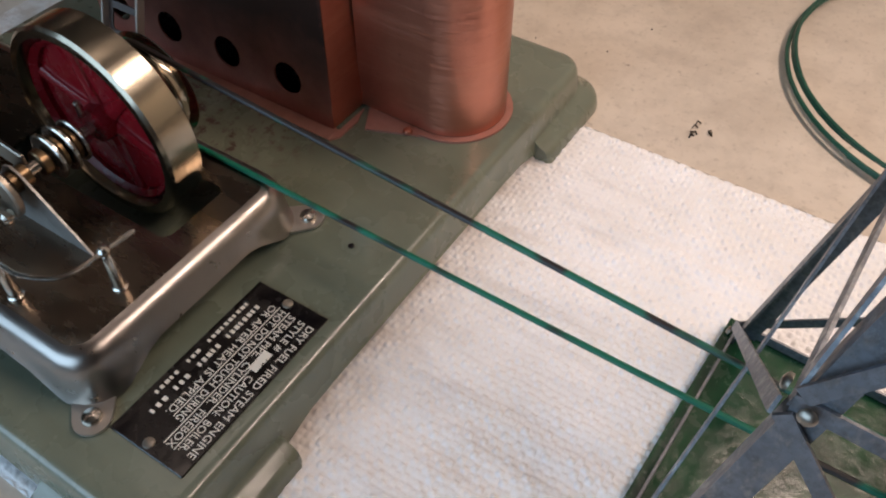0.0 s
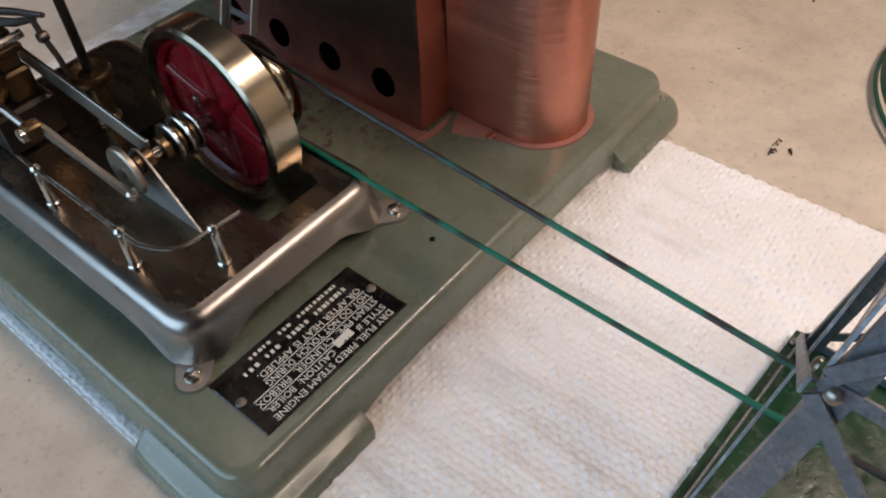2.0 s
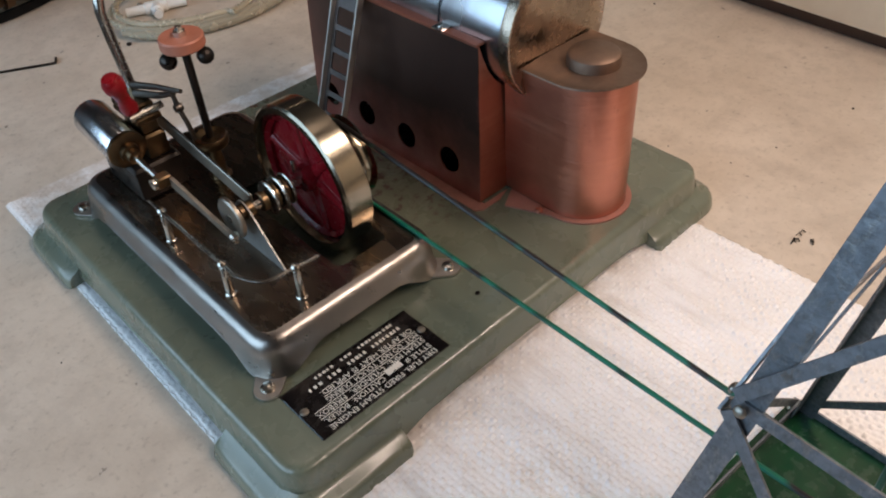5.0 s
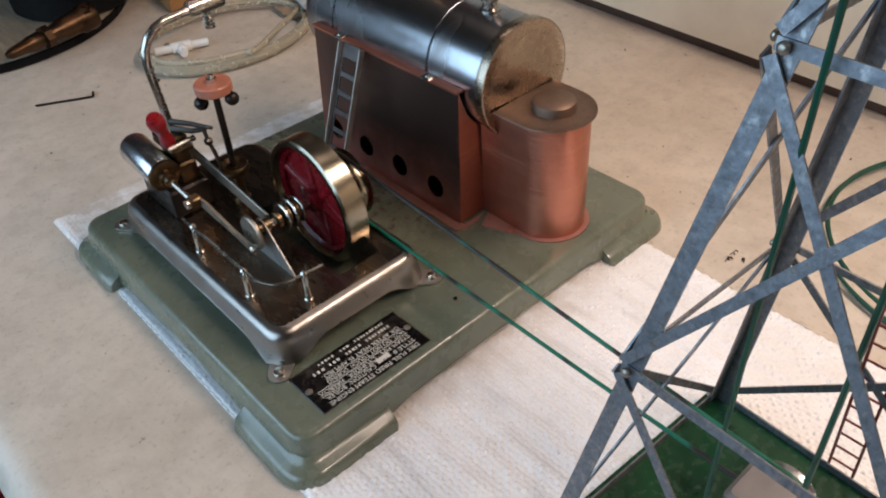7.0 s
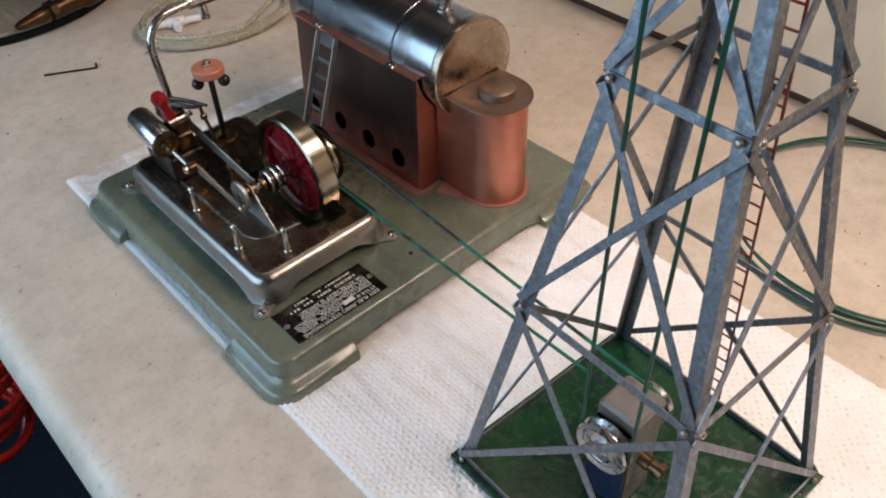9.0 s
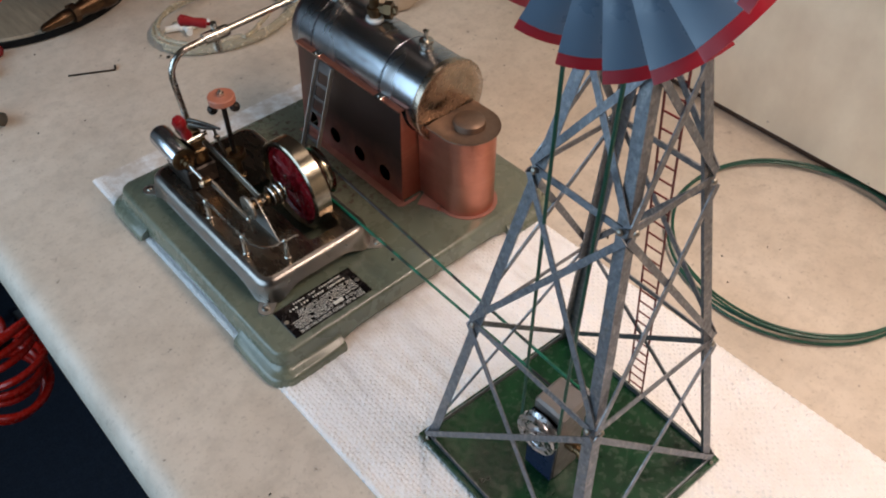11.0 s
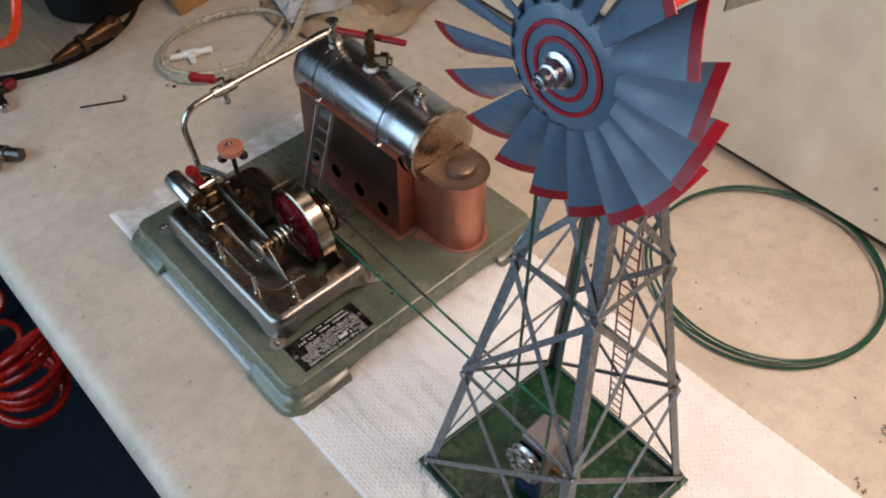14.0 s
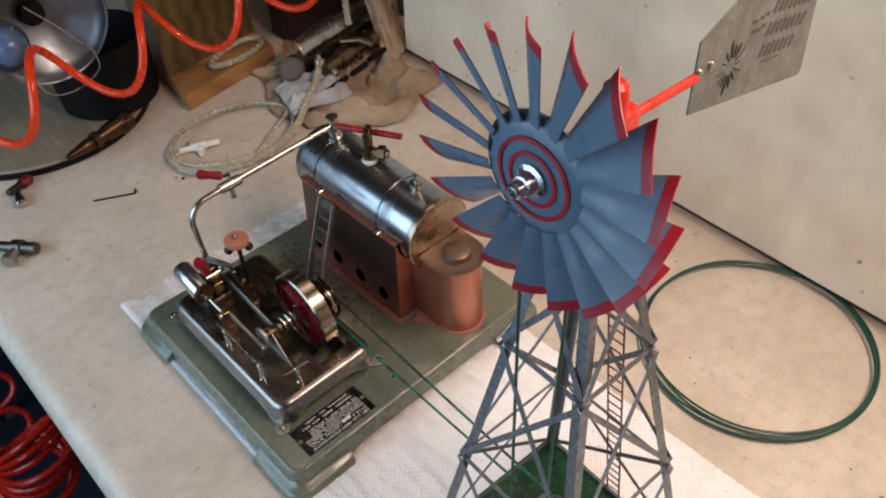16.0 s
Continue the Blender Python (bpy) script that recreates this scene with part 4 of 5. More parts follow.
    side = Shape().lathe([(0.0048, 0), (0.0048, 0.006), (0.0075, 0.0062), (0.0075, 0.0130), (0.0040, 0.0134), (0.0040, 0.0165)], 6, at(xm + 0.002, 0.1020, zc + R + 0.0085) @ pose(0, 0, 0, 90, 0, 35))
    part("hex_plug", side, M_BRASS, whistle)
    # red sleeved cross handle
    c, d = Vector((0.2075, 0.1110, 0.1770)), Vector((0.47, -0.88, 0.0)).normalized()
    part("handle_boss", Shape().tube([c - d * 0.0045, c + d * 0.0045], 0.0030, 12).lathe([(0.0026, -0.010), (0.0030, 0.006)], 12, at(*c)), M_BRASS, whistle)
    for a, b in ((-0.0335, -0.0045), (0.0045, 0.0330)):
        part("handle_sleeve", Shape().tube([c + d * a, c + d * (a + 0.001), c + d * (b - 0.001), c + d * b], [0.0026, 0.0031, 0.0031, 0.0026], 14), M_REDRUBBER, whistle, "red rubber sleeve")
    safety = fitting("safety_valve", 0.0385, [(0.0062, 0), (0.0062, 0.0020), (0.0044, 0.0026), (0.0044, 0.0070), (0.0058, 0.0074), (0.0058, 0.0100), (0.0020, 0.0106), (0.0016, 0.0170), (0.0024, 0.0174), (0.0024, 0.0186), (0.0006, 0.0190)], M_NICKEL)
    # chimney
    xc = 0.2000

    def oval(r, y1, cy=-0.0115):
        return [(xc + r, y1), (xc - r, y1)] + [(xc + r * math.cos(radians(a)), cy + r * math.sin(radians(a))) for a in range(180, 361, 9)]

    body = Shape()
    outer, inner = oval(0.0232, yf + 0.001), oval(0.0225, yf + 0.001)
    body.loft([[(x, y, z) for x, y in o] for o, z in ((inner, 0.1030), (inner, zb), (outer, zb), (outer, 0.0500), (outer, 0.0800), (outer, 0.1040), (inner, 0.1042))], None, False, False)
    chim = part("chimney", body, M_COPPER, engine, "smooth copper chimney housing")
    lip = Shape()
    a, b = oval(0.0234, yf - 0.004), oval(0.0265, yf - 0.012)
    b[0], b[1] = (xc + 0.0265, yf - 0.004), (xc - 0.0365, yf - 0.0110)
    lip.loft([[(x, y, z) for x, y in o] for o, z in ((a, BT), (b, BT), (b, BT + 0.0010), (a, BT + 0.0012))], None, False, False, True)
    part("chimney_flange", lip, M_FLANGE, chim)
    screw(chim, xc - 0.0280, -0.0045, BT + 0.0010, 0.0022, mat=M_COPPER)
    top = Shape()
    r1 = [(oval(r, 0.0108, -0.0105), z) for r, z in ((0.0225, 0.1030), (0.0255, 0.1038), (0.0272, 0.1048), (0.0270, 0.1056), (0.0245, 0.1052), (0.0200, 0.1054), (0.0150, 0.1060))]
    top.loft([[(x, y, z) for x, y in o] for o, z in r1])
    cover = part("smoke_cover", top, M_COVER, chim, "flared nickel chimney cover")
    part("cover_cap", Shape().lathe([(0.0132, -0.001), (0.0134, 0.0035), (0.0128, 0.0058), (0.0108, 0.0072), (0.001, 0.0076)], 36, at(xc, -0.0125, 0.1056)), M_COVER, cover)
    # steam pipe with its throttle valve
    way = [(0.2000, 0.1580, 0.1660), (0.1900, 0.1580, 0.1655), (0.0830, 0.1580, 0.1610)] + [(0.0375 + 0.0200 * (1 - math.sin(radians(k))), 0.1580, 0.1393 + 0.0200 * math.cos(radians(k))) for k in (10, 30, 50, 70, 90)] + [(0.0380, 0.1580, 0.1250), (0.0400, 0.1582, 0.0920)]
    pipe = part("steam_pipe", Shape().tube(way, 0.0027, 12), M_NICKEL, engine, "bent nickel steam pipe")
    v = Vector((0.0815, 0.1580, 0.1606))
    part("valve_sleeve", Shape().lathe([(0.0030, -0.0115), (0.0046, -0.0112), (0.0050, -0.008), (0.0050, 0.008), (0.0046, 0.0112), (0.0030, 0.0115)], 20, at(*v) @ along("x")), M_NICKEL, pipe)
    part("valve_stem", Shape().lathe([(0.0022, -0.0150), (0.0032, -0.0146), (0.0032, -0.0125), (0.0020, -0.0120), (0.0020, 0.0070), (0.0028, 0.0074), (0.0028, 0.0105), (0.001, 0.0110)], 14, at(*v) @ pose(0, 0, 0, 0, 0, 0)), M_NICKEL, pipe)
    spring = [(v.x + 0.0031 * math.cos(k * 0.9), v.y + 0.0031 * math.sin(k * 0.9), v.z - 0.0050 - 0.0003 * k) for k in range(30)]
    part("valve_spring", Shape().tube(spring, 0.0004, 5), M_STEEL, pipe)
    e = Vector((0.0560, 0.1780, 0.1760))
    st = v + Vector((0, 0, 0.0088))
    d = (e - st).normalized()
    part("valve_grip", Shape().tube([st + d * k for k in (0.002, 0.005, 0.0051, 0.008, 0.015, 0.021, 0.025, 0.027)], [0.0014, 0.0014, 0.0036, 0.0041, 0.0034, 0.0044, 0.0046, 0.0020], 14), M_REDRUBBER, pipe, "red rubber throttle grip")
    # punched ladder leaning on the firebox
    foot_p, head_p = Vector((0.1230, 0, BT)), Vector((0.1560, 0, 0.1192))
    ln = (head_p - foot_p).length
    a = math.degrees(math.atan2(head_p.z - foot_p.z, head_p.x - foot_p.x))
    m = at(foot_p.x, 0.1190, foot_p.z) @ pose(0, 0, 0, 0, -a, 0) @ pose(0, 0, 0, 90, 0, 0) @ pose(0, 0, 0, -90, 0, 0)
    wide = 0.0216
    ring = [(0, -wide / 2), (ln, -wide / 2), (ln, wide / 2), (0, wide / 2)]
    cells = [[(x, y) for x, y, _ in rrect(0.004 + k * 0.0128, 0.0138 + k * 0.0128, -0.0078, 0.0078, 0.0012, 0, 2)] for k in range(int(ln / 0.0128))]
    lad = cut_plate("ladder", ring, cells, 0.0008, M_PUNCHED, engine, m, "punched metal ladder leaning on the firebox")
    for y in (-wide / 2, wide / 2):
        part("rail", Shape().box(0, ln, y - 0.0005, y + 0.0005, -0.0004, 0.0036, 0, m), M_TAB, lad)


firebox_and_boiler()


# ---- drive cord from the flywheel pulley to the windmill ----
PX, QX = 0.0965, 0.0988  # cord plane at the pump and at the flywheel pulley
PUMP = (-0.2262, 0.0592)  # pump shaft: y, z


def drive_belt():
    r0, r1 = 0.0200, 0.0105
    pts = []
    for k in range(-90, 91, 15):
        pts.append((QX, AX[0] + r0 * math.cos(radians(k)), AX[1] + r0 * math.sin(radians(k))))
    up = [(QX + (PX - QX) * t, AX[0] + (PUMP[0] - AX[0]) * t, AX[1] + r0 + (PUMP[1] + r1 - AX[1] - r0) * t - 0.0006 * math.sin(math.pi * t * t)) for t in [i / 14 for i in range(1, 14)]]
    low = [(QX + (PX - QX) * t, AX[0] + (PUMP[0] - AX[0]) * t, AX[1] - r0 + (PUMP[1] - r1 - AX[1] + r0) * t - 0.0012 * math.sin(math.pi * t * t)) for t in [i / 14 for i in range(13, 0, -1)]]
    end = [(PX, PUMP[0] - r1 * math.cos(radians(k)), PUMP[1] + r1 * math.sin(radians(k))) for k in range(90, -91, -20)]
    belt = thing("drive_belt", "green and black round cord belt stretched from flywheel to windmill", "belt")
    part("upper_strand", Shape().tube(pts[6:] + up + end[:6], 0.0011, 8), M_BELT, belt)
    part("lower_strand", Shape().tube(end[5:] + low + pts[:7], 0.0011, 8), M_BELT, belt)


drive_belt()

# ---- windmill ----
windmill = thing("windmill", "model windmill on a galvanised lattice tower with green base", "windmill", (0, 0, 0))
TC = Vector((0.0925, -0.2275, 0))
TURN_T = radians(-2.8)
LEVELS = [0.0070, 0.1345, 0.2530, 0.3290]


def half(z):
    return 0.0682 - (z - 0.007) * 0.1580


def corner(k, z, inset=0.0):
    """Corner k of the tower at height z: west-north, north-east, south-east, south-west."""
    sx, sy = ((-1, 1), (1, 1), (1, -1), (-1, -1))[k]
    h = half(z) - inset
    x, y = sx * h, sy * h
    return Vector((TC.x + x * math.cos(TURN_T) - y * math.sin(TURN_T), TC.y + x * math.sin(TURN_T) + y * math.cos(TURN_T), z))


def strip(a, b, normal, wide, thick, shape=None):
    """A flat bar from a to b whose face looks along normal, with clipped ends."""
    d = (b - a).normalized()
    n = (normal - d * normal.dot(d)).normalized()
    s = d.cross(n)
    sect = [s * wide / 2 + n * thick / 2, s * wide / 2 - n * thick / 2, -s * wide / 2 - n * thick / 2, -s * wide / 2 + n * thick / 2]
    return (shape or Shape()).loft([[p + q for q in sect] for p in (a - d * wide * 0.15, b + d * wide * 0.15)])


def tower():
    ring = [corner(k, 0.0, -0.0035) for k in range(4)]
    plate = Shape().loft([[Vector((p.x, p.y, z)) for p in ring] for z in (0.0026, 0.0062)])
    base = part("base_plate", plate, M_TOWERGREEN, windmill, "mottled green painted base board")
    ztop = 0.3720
    for k in range(4):
        sx, sy = ((-1, 1), (1, 1), (1, -1), (-1, -1))[k]
        leg = Shape()
        rings = []
        for z in (0.0062, ztop):
            c = corner(k, z)
            ex = Vector((math.cos(TURN_T), math.sin(TURN_T), 0)) * -sx
            ey = Vector((-math.sin(TURN_T), math.cos(TURN_T), 0)) * -sy
            w, t = 0.0071 if z < 0.1 else 0.0062, 0.0008
            ring = [c, c + ex * w, c + ex * w + ey * t, c + ex * t + ey * t, c + ex * t + ey * w, c + ey * w]
            rings.append(ring)
        leg.loft(rings)
        part("leg", leg, M_GALV, windmill)
    # foot rails, horizontal strips and crossed braces on each side
    for k in range(4):
        j = (k + 1) % 4
        mid = (corner(k, 0.1) + corner(j, 0.1)) / 2
        out = Vector((mid.x - TC.x, mid.y - TC.y, 0)).normalized() + Vector((0, 0, 0.16))
        o = out.normalized()
        part("foot_rail", strip(corner(k, 0.0085) + o * 0.0008, corner(j, 0.0085) + o * 0.0008, Vector((out.x, out.y, 0)), 0.0041, 0.0009), M_GALV, windmill)
        for i in (1, 2, 3):
            part("girt", strip(corner(k, LEVELS[i]) + o * 0.0005, corner(j, LEVELS[i]) + o * 0.0005, out, 0.0038, 0.0008), M_GALV, windmill)
        for i in (0, 1, 2):
            za, zb = LEVELS[i] + (0.004 if i else 0.002), LEVELS[i + 1] - 0.0035
            part("brace", strip(corner(k, za) + o * 0.0014, corner(j, zb) + o * 0.0014, out, 0.0038, 0.0008), M_GALV, windmill)
            part("brace", strip(corner(j, za) + o * 0.0023, corner(k, zb) + o * 0.0023, out, 0.0038, 0.0008), M_GALV, windmill)
        for i in range(4):
            for c, inn in ((k, j), (j, k)):
                p = corner(c, LEVELS[i])
                p = p + (corner(inn, LEVELS[i]) - p).normalized() * 0.0026 + o * 0.0024
                turn = Vector((0, 0, 1)).rotation_difference(o).to_matrix().to_4x4()
                b = Shape().lathe([(0.0018, 0), (0.0018, 0.0006), (0.0014, 0.0011), (0.0006, 0.0014)], 12, Matrix.Translation(p) @ turn)
                part("bolt", b, M_GREYSTEEL, windmill)
    # red ladder up the east side
    a, b = 0.010, 0.345
    lad = None
    for k, off in enumerate((0.0058, -0.0058)):
        pts = []
        for z in (a, b):
            p = (corner(1, z) + corner(2, z)) / 2
            pts.append(Vector((p.x + 0.0025, -0.2300 + off, z)))
        s = Shape().tube(pts, 0.0007, 6)
        if lad is None:
            lad = part("tower_ladder", s, M_LADDERRED, windmill, "thin dark red ladder")
            lo = [list(pts)]
        else:
            part("stile", s, M_LADDERRED, lad)
            lo.append(list(pts))
    n = 30
    for i in range(n):
        t = (i + 0.5) / n
        p, q = lo[0][0].lerp(lo[0][1], t), lo[1][0].lerp(lo[1][1], t)
        part("rung", Shape().tube([p, q], 0.0006, 5), M_LADDERRED, lad)
    # platform cap and mast
    c = sum((corner(k, ztop) for k in range(4)), Vector()) / 4
    part("mast_cap", Shape().box(c.x - 0.0095, c.x + 0.0095, c.y - 0.0095, c.y + 0.0095, ztop - 0.002, ztop + 0.003, 0.0008), M_GALV, windmill)
    part("mast", Shape().tube([(c.x, c.y, ztop), (c.x, c.y, 0.3850)], 0.0050, 14), M_TAILRED, windmill)


tower()
HUB = Vector((0.0455, -0.2258, 0.3952))


def wind_wheel():
    place = at(HUB.x, HUB.y, HUB.z) @ along("-x")
    disc = Shape().lathe([(0.004, -0.0080), (0.0284, -0.0088), (0.0298, -0.0080), (0.0300, -0.0064), (0.0282, -0.0050), (0.0235, -0.0032), (0.010, -0.0022), (0.004, -0.0020)], 64, place)
    wheel = part("wind_wheel", disc, M_BLUEGREY, windmill, "blue-grey wind wheel with red rings and red blade tips")
    for r in (0.0190, 0.0124):
        z = -0.0021 if r > 0.015 else -0.0018
        ring = Shape().lathe([(r - 0.0010, z - 0.0006), (r - 0.0010, z + 0.0002), (r + 0.0010, z), (r + 0.0010, z - 0.0006)], 56, place, False, False)
        part("ring", ring, M_WHEELRED, wheel)
    nose = Shape().lathe([(0.0075, -0.0022), (0.0078, -0.0008), (0.0056, 0.0000), (0.0050, 0.0046), (0.0040, 0.0050), (0.0038, 0.0090), (0.0030, 0.0100), (0.0020, 0.0102), (0.0018, 0.0080)], 24, place)
    part("axle_nose", nose, M_ALU, wheel)
    # eighteen pitched blades
    pitch = radians(-38)
    def blade_shape(r0, r1, w0, w1):
        s, rows = Shape(), []
        for k in range(5):
            f = k / 4
            r, w = r0 + (r1 - r0) * f, w0 + (w1 - w0) * f
            row = []
            for e in range(7):
                u = (e / 6 - 0.5)
                camber = 0.0022 * (1 - 4 * u * u)
                row.append((math.sqrt(r * r - (u * w * math.cos(pitch)) ** 2), u * w, camber))
            rows.append(row)
        for off in (0.0, 0.0006):
            s.add([(x, y, z + off) for row in rows for x, y, z in row], [(a * 7 + b, a * 7 + b + 1, (a + 1) * 7 + b + 1, (a + 1) * 7 + b) for a in range(4) for b in range(6)])
        n = len(rows) * 7
        loop = [i for i in range(7)] + [k * 7 + 6 for k in range(1, 5)] + [4 * 7 + i for i in range(5, -1, -1)] + [k * 7 for k in range(3, 0, -1)]
        s.f += [(loop[i], loop[(i + 1) % len(loop)], loop[(i + 1) % len(loop)] + n, loop[i] + n) for i in range(len(loop))]
        return s

    first = tip = None
    for k in range(18):
        a = 360 * k / 18 + 5
        m = at(HUB.x + 0.0060, HUB.y, HUB.z) @ along("-x") @ pose(0, 0, 0, 0, 0, a) @ pose(0, 0, 0, math.degrees(pitch), 0, 0)
        if first is None:
            first = part("blade", blade_shape(0.0262, 0.0605, 0.0118, 0.0262), M_BLUEGREY, wheel)
            tip = part("blade_tip", blade_shape(0.0606, 0.0655, 0.0262, 0.0280), M_WHEELRED, first, "crimson painted blade tip")
            first.matrix_basis = m
        else:
            b = again(first, m, wheel)
            again(tip, Matrix.Identity(4), b)
    # head casing, tail rod and vane
    head = Shape().box(HUB.x + 0.0165, 0.1146, HUB.y - 0.0060, HUB.y + 0.0060, HUB.z - 0.0120, HUB.z + 0.0080, 0.0020)
    head.lathe([(0.0062, 0), (0.0064, 0.010), (0.0058, 0.0185), (0.0035, 0.0210), (0.0008, 0.0212)], 20, at(0.1006, HUB.y, HUB.z + 0.0030))
    casing = part("head_casing", head, M_TAILRED, windmill, "glossy red gear head")
    part("axle", Shape().tube([(HUB.x + 0.002, HUB.y, HUB.z), (HUB.x + 0.020, HUB.y, HUB.z)], 0.0036, 14), M_ALU, casing)
    tail = part("tail_rod", Shape().tube([(0.1116, HUB.y, HUB.z - 0.0010), (0.1676, HUB.y, HUB.z - 0.0045)], 0.0025, 14), M_TAILRED, casing)
    z0, yv = HUB.z - 0.0035, HUB.y
    outline = [(0.1666, z0 - 0.0225), (0.1658, z0 + 0.0190), (0.2246, z0 + 0.0420), (0.2286, z0 + 0.0430), (0.2746, z0 + 0.0430), (0.2826, z0 + 0.0340), (0.2950, z0 - 0.0510), (0.2925, z0 - 0.0540)]
    m = Matrix(((1, 0, 0, 0), (0, 0, -1, yv + 0.0006), (0, 1, 0, 0), (0, 0, 0, 1)))
    vane = part("tail_vane", Shape().prism(outline, 0.0009, m), M_VANE, casing, "galvanised sheet tail vane with dark printing")
    for x, z in ((0.1691, z0 + 0.0010), (0.1796, z0 + 0.0005)):
        part("bolt", Shape().lathe([(0.0028, 0), (0.0024, 0.0012), (0.0010, 0.0018)], 12, at(x, yv - 0.0004, z) @ along("-y")), M_STEEL, vane)
    # maker's printing as plain bars, with a round ornament, set aslant on the sheet
    aslant = at(0.2345, yv - 0.0004, z0 + 0.0085) @ pose(0, 0, 0, 0, 12, 0)
    for row, n in enumerate((8, 8, 7)):
        for i in range(n):
            lean = aslant @ at(0.0058 * i + 0.0010 * (row == 2), 0, -0.0125 * row) @ pose(0, 0, 0, 0, 14, 0)
            part("print_bar", Shape().box(0, (0.0036, 0.0042, 0.0032)[i % 3], -0.00005, 0.0001, 0, 0.0078, 0, lean), M_PRINT, vane)
    part("print_bar", Shape().box(0.0080, 0.0280, -0.00005, 0.0001, -0.0290, -0.0278, 0, aslant), M_PRINT, vane)
    for x, z, w in ((-0.020, -0.0030, 0.0060), (-0.0125, -0.0020, 0.0050), (-0.0070, -0.0005, 0.0045), (-0.018, -0.0085, 0.0100), (-0.0075, -0.0070, 0.0050)):
        part("print_bar", Shape().box(x, x + w, -0.00005, 0.0001, z, z + 0.0020, 0, aslant), M_PRINT, vane)
    for i in range(14):
        a = math.pi * 2 * i / 14
        r0, r1 = 0.0050, (0.0120, 0.0165, 0.0140)[i % 3]
        spot = lambda r: (0.2010 + r * 0.8 * math.cos(a), yv - 0.0004, z0 - 0.0090 + r * math.sin(a))
        part("ornament_ray", Shape().tube([spot(r0), spot((r0 + r1) / 2), spot(r1)], [0.0004, 0.0009, 0.0005], 4), M_PRINT, vane)


wind_wheel()


def pump():
    y, z = PUMP
    block = Shape().box(0.0660, 0.0905, y - 0.0120, y + 0.0120, 0.0062, 0.0785, 0.0018)
    body = part("pump_block", block, M_GREYBLOCK, windmill, "plain grey gear block")
    cheek = Shape().box(0.0636, 0.0658, y - 0.0115, y + 0.0115, 0.0062, 0.0700, 0.0010)
    part("bracket", cheek, M_BLUEBLOCK, body, "dark blue bracket")
    part("shaft", Shape().tube([(0.0530, y, z), (0.1030, y, z)], 0.0018, 12), M_ALU, body)
    rim = Shape().lathe([(0.0105, 0.0012), (0.0112, -0.0004), (0.0145, -0.0008), (0.0152, 0.0006), (0.0134, 0.0030), (0.0152, 0.0054), (0.0145, 0.0066), (0.0105, 0.0066)], 44, at(0.0560, y, z) @ along("x"), False, False)
    wheel = part("grooved_wheel", rim, M_ALU, body, "bright cast aluminium cord wheel")
    part("wheel_web", Shape().lathe([(0.0020, 0.0000), (0.0070, 0.0006), (0.0108, 0.0004), (0.0108, 0.0040), (0.0020, 0.0040)], 36, at(0.0560, y, z) @ along("x")), M_ALU, wheel)
    part("wheel_hub", Shape().lathe([(0.0018, -0.0020), (0.0042, -0.0016), (0.0048, 0.0000), (0.0048, 0.0060), (0.0018, 0.0066)], 24, at(0.0560, y, z) @ along("x")), M_ALU, wheel)
    small = Shape().lathe([(0.0020, -0.004), (0.0112, -0.004), (0.0116, -0.0034), (0.0104, 0), (0.0116, 0.0034), (0.0112, 0.004), (0.0020, 0.004)], 32, at(PX, y, z) @ along("x"))
    part("drive_pulley", small, M_ALU, body)
    brass = Shape().lathe([(0.0040, 0), (0.0042, 0.006), (0.0034, 0.0066), (0.0034, 0.0110), (0.0044, 0.0112), (0.0044, 0.0140), (0.0020, 0.0146)], 16, at(0.0760, y - 0.0120, 0.0440) @ along("-y"))
    part("brass_plug", brass, M_BRASS, body)
    # endless cord up to the head
    for ya, yb in ((y + 0.0146, HUB.y + 0.0150), (y - 0.0146, HUB.y - 0.0150)):
        part("cord", Shape().tube([(0.0590, ya, z), (0.0592, yb * 0.5 + ya * 0.5, 0.2200), (0.0600, yb, HUB.z - 0.010)], 0.0010, 8), M_CORD, windmill, "green cord running up inside the tower")


M_GREYBLOCK = simple("grey_machined_block", rgb(138, 134, 132), 0.42, 0.5, 0.2, 160)
M_BLUEBLOCK = simple("navy_enamel", rgb(38, 48, 72), 0.35, 0.0, 0.25, 120)
pump()


# ---- things round about ----
def coil_points(cx, cy, z, rx, ry, loops, jitter, start=0.0, step=20, rise=0.0):
    pts = []
    total = int(loops * 360 / step)
    for i in range(total + 1):
        a = radians(start + i * step)
        lap = i * step / 360
        k = 1 + jitter * math.sin(1.7 * lap + 1) + jitter * 0.5 * math.sin(2.3 * a)
        pts.append((cx + rx * k * math.cos(a), cy + ry * k * math.sin(a), z + rise * lap + 0.0008 * abs(math.sin(3 * a + lap))))
    return pts


wire = coil_points(0.389, -0.226, 0.0026, 0.1090, 0.1060, 3.3, 0.026, 150, 5, 0.0016)
tagged(part("cord_coil", Shape().tube(wire, 0.0012, 7), M_CORD), "loose coil of thin green cord on the countertop", "cord")
wire2 = coil_points(0.330, -0.545, 0.0022, 0.10, 0.10, 1.2, 0.01, 40, 5, 0.002)
tagged(part("cord_coil", Shape().tube(wire2, 0.0013, 7), M_CORD), "loose loop of thin green cord beside the mat", "cord")

key = smooth_path([(0.0315, 0.4505, 0.0012), (0.0530, 0.4390, 0.0012), (0.0720, 0.4285, 0.0012), (0.0760, 0.4280, 0.0012), (0.0790, 0.4355, 0.0012)], 4)
tagged(part("hex_key", Shape().tube(key, 0.0011, 6), M_DARKIRON), "black L-shaped hex key lying on the countertop", "hex key")

tube = coil_points(0.222, 0.434, 0.0050, 0.085, 0.062, 2.2, 0.03, 200, 12, 0.004)
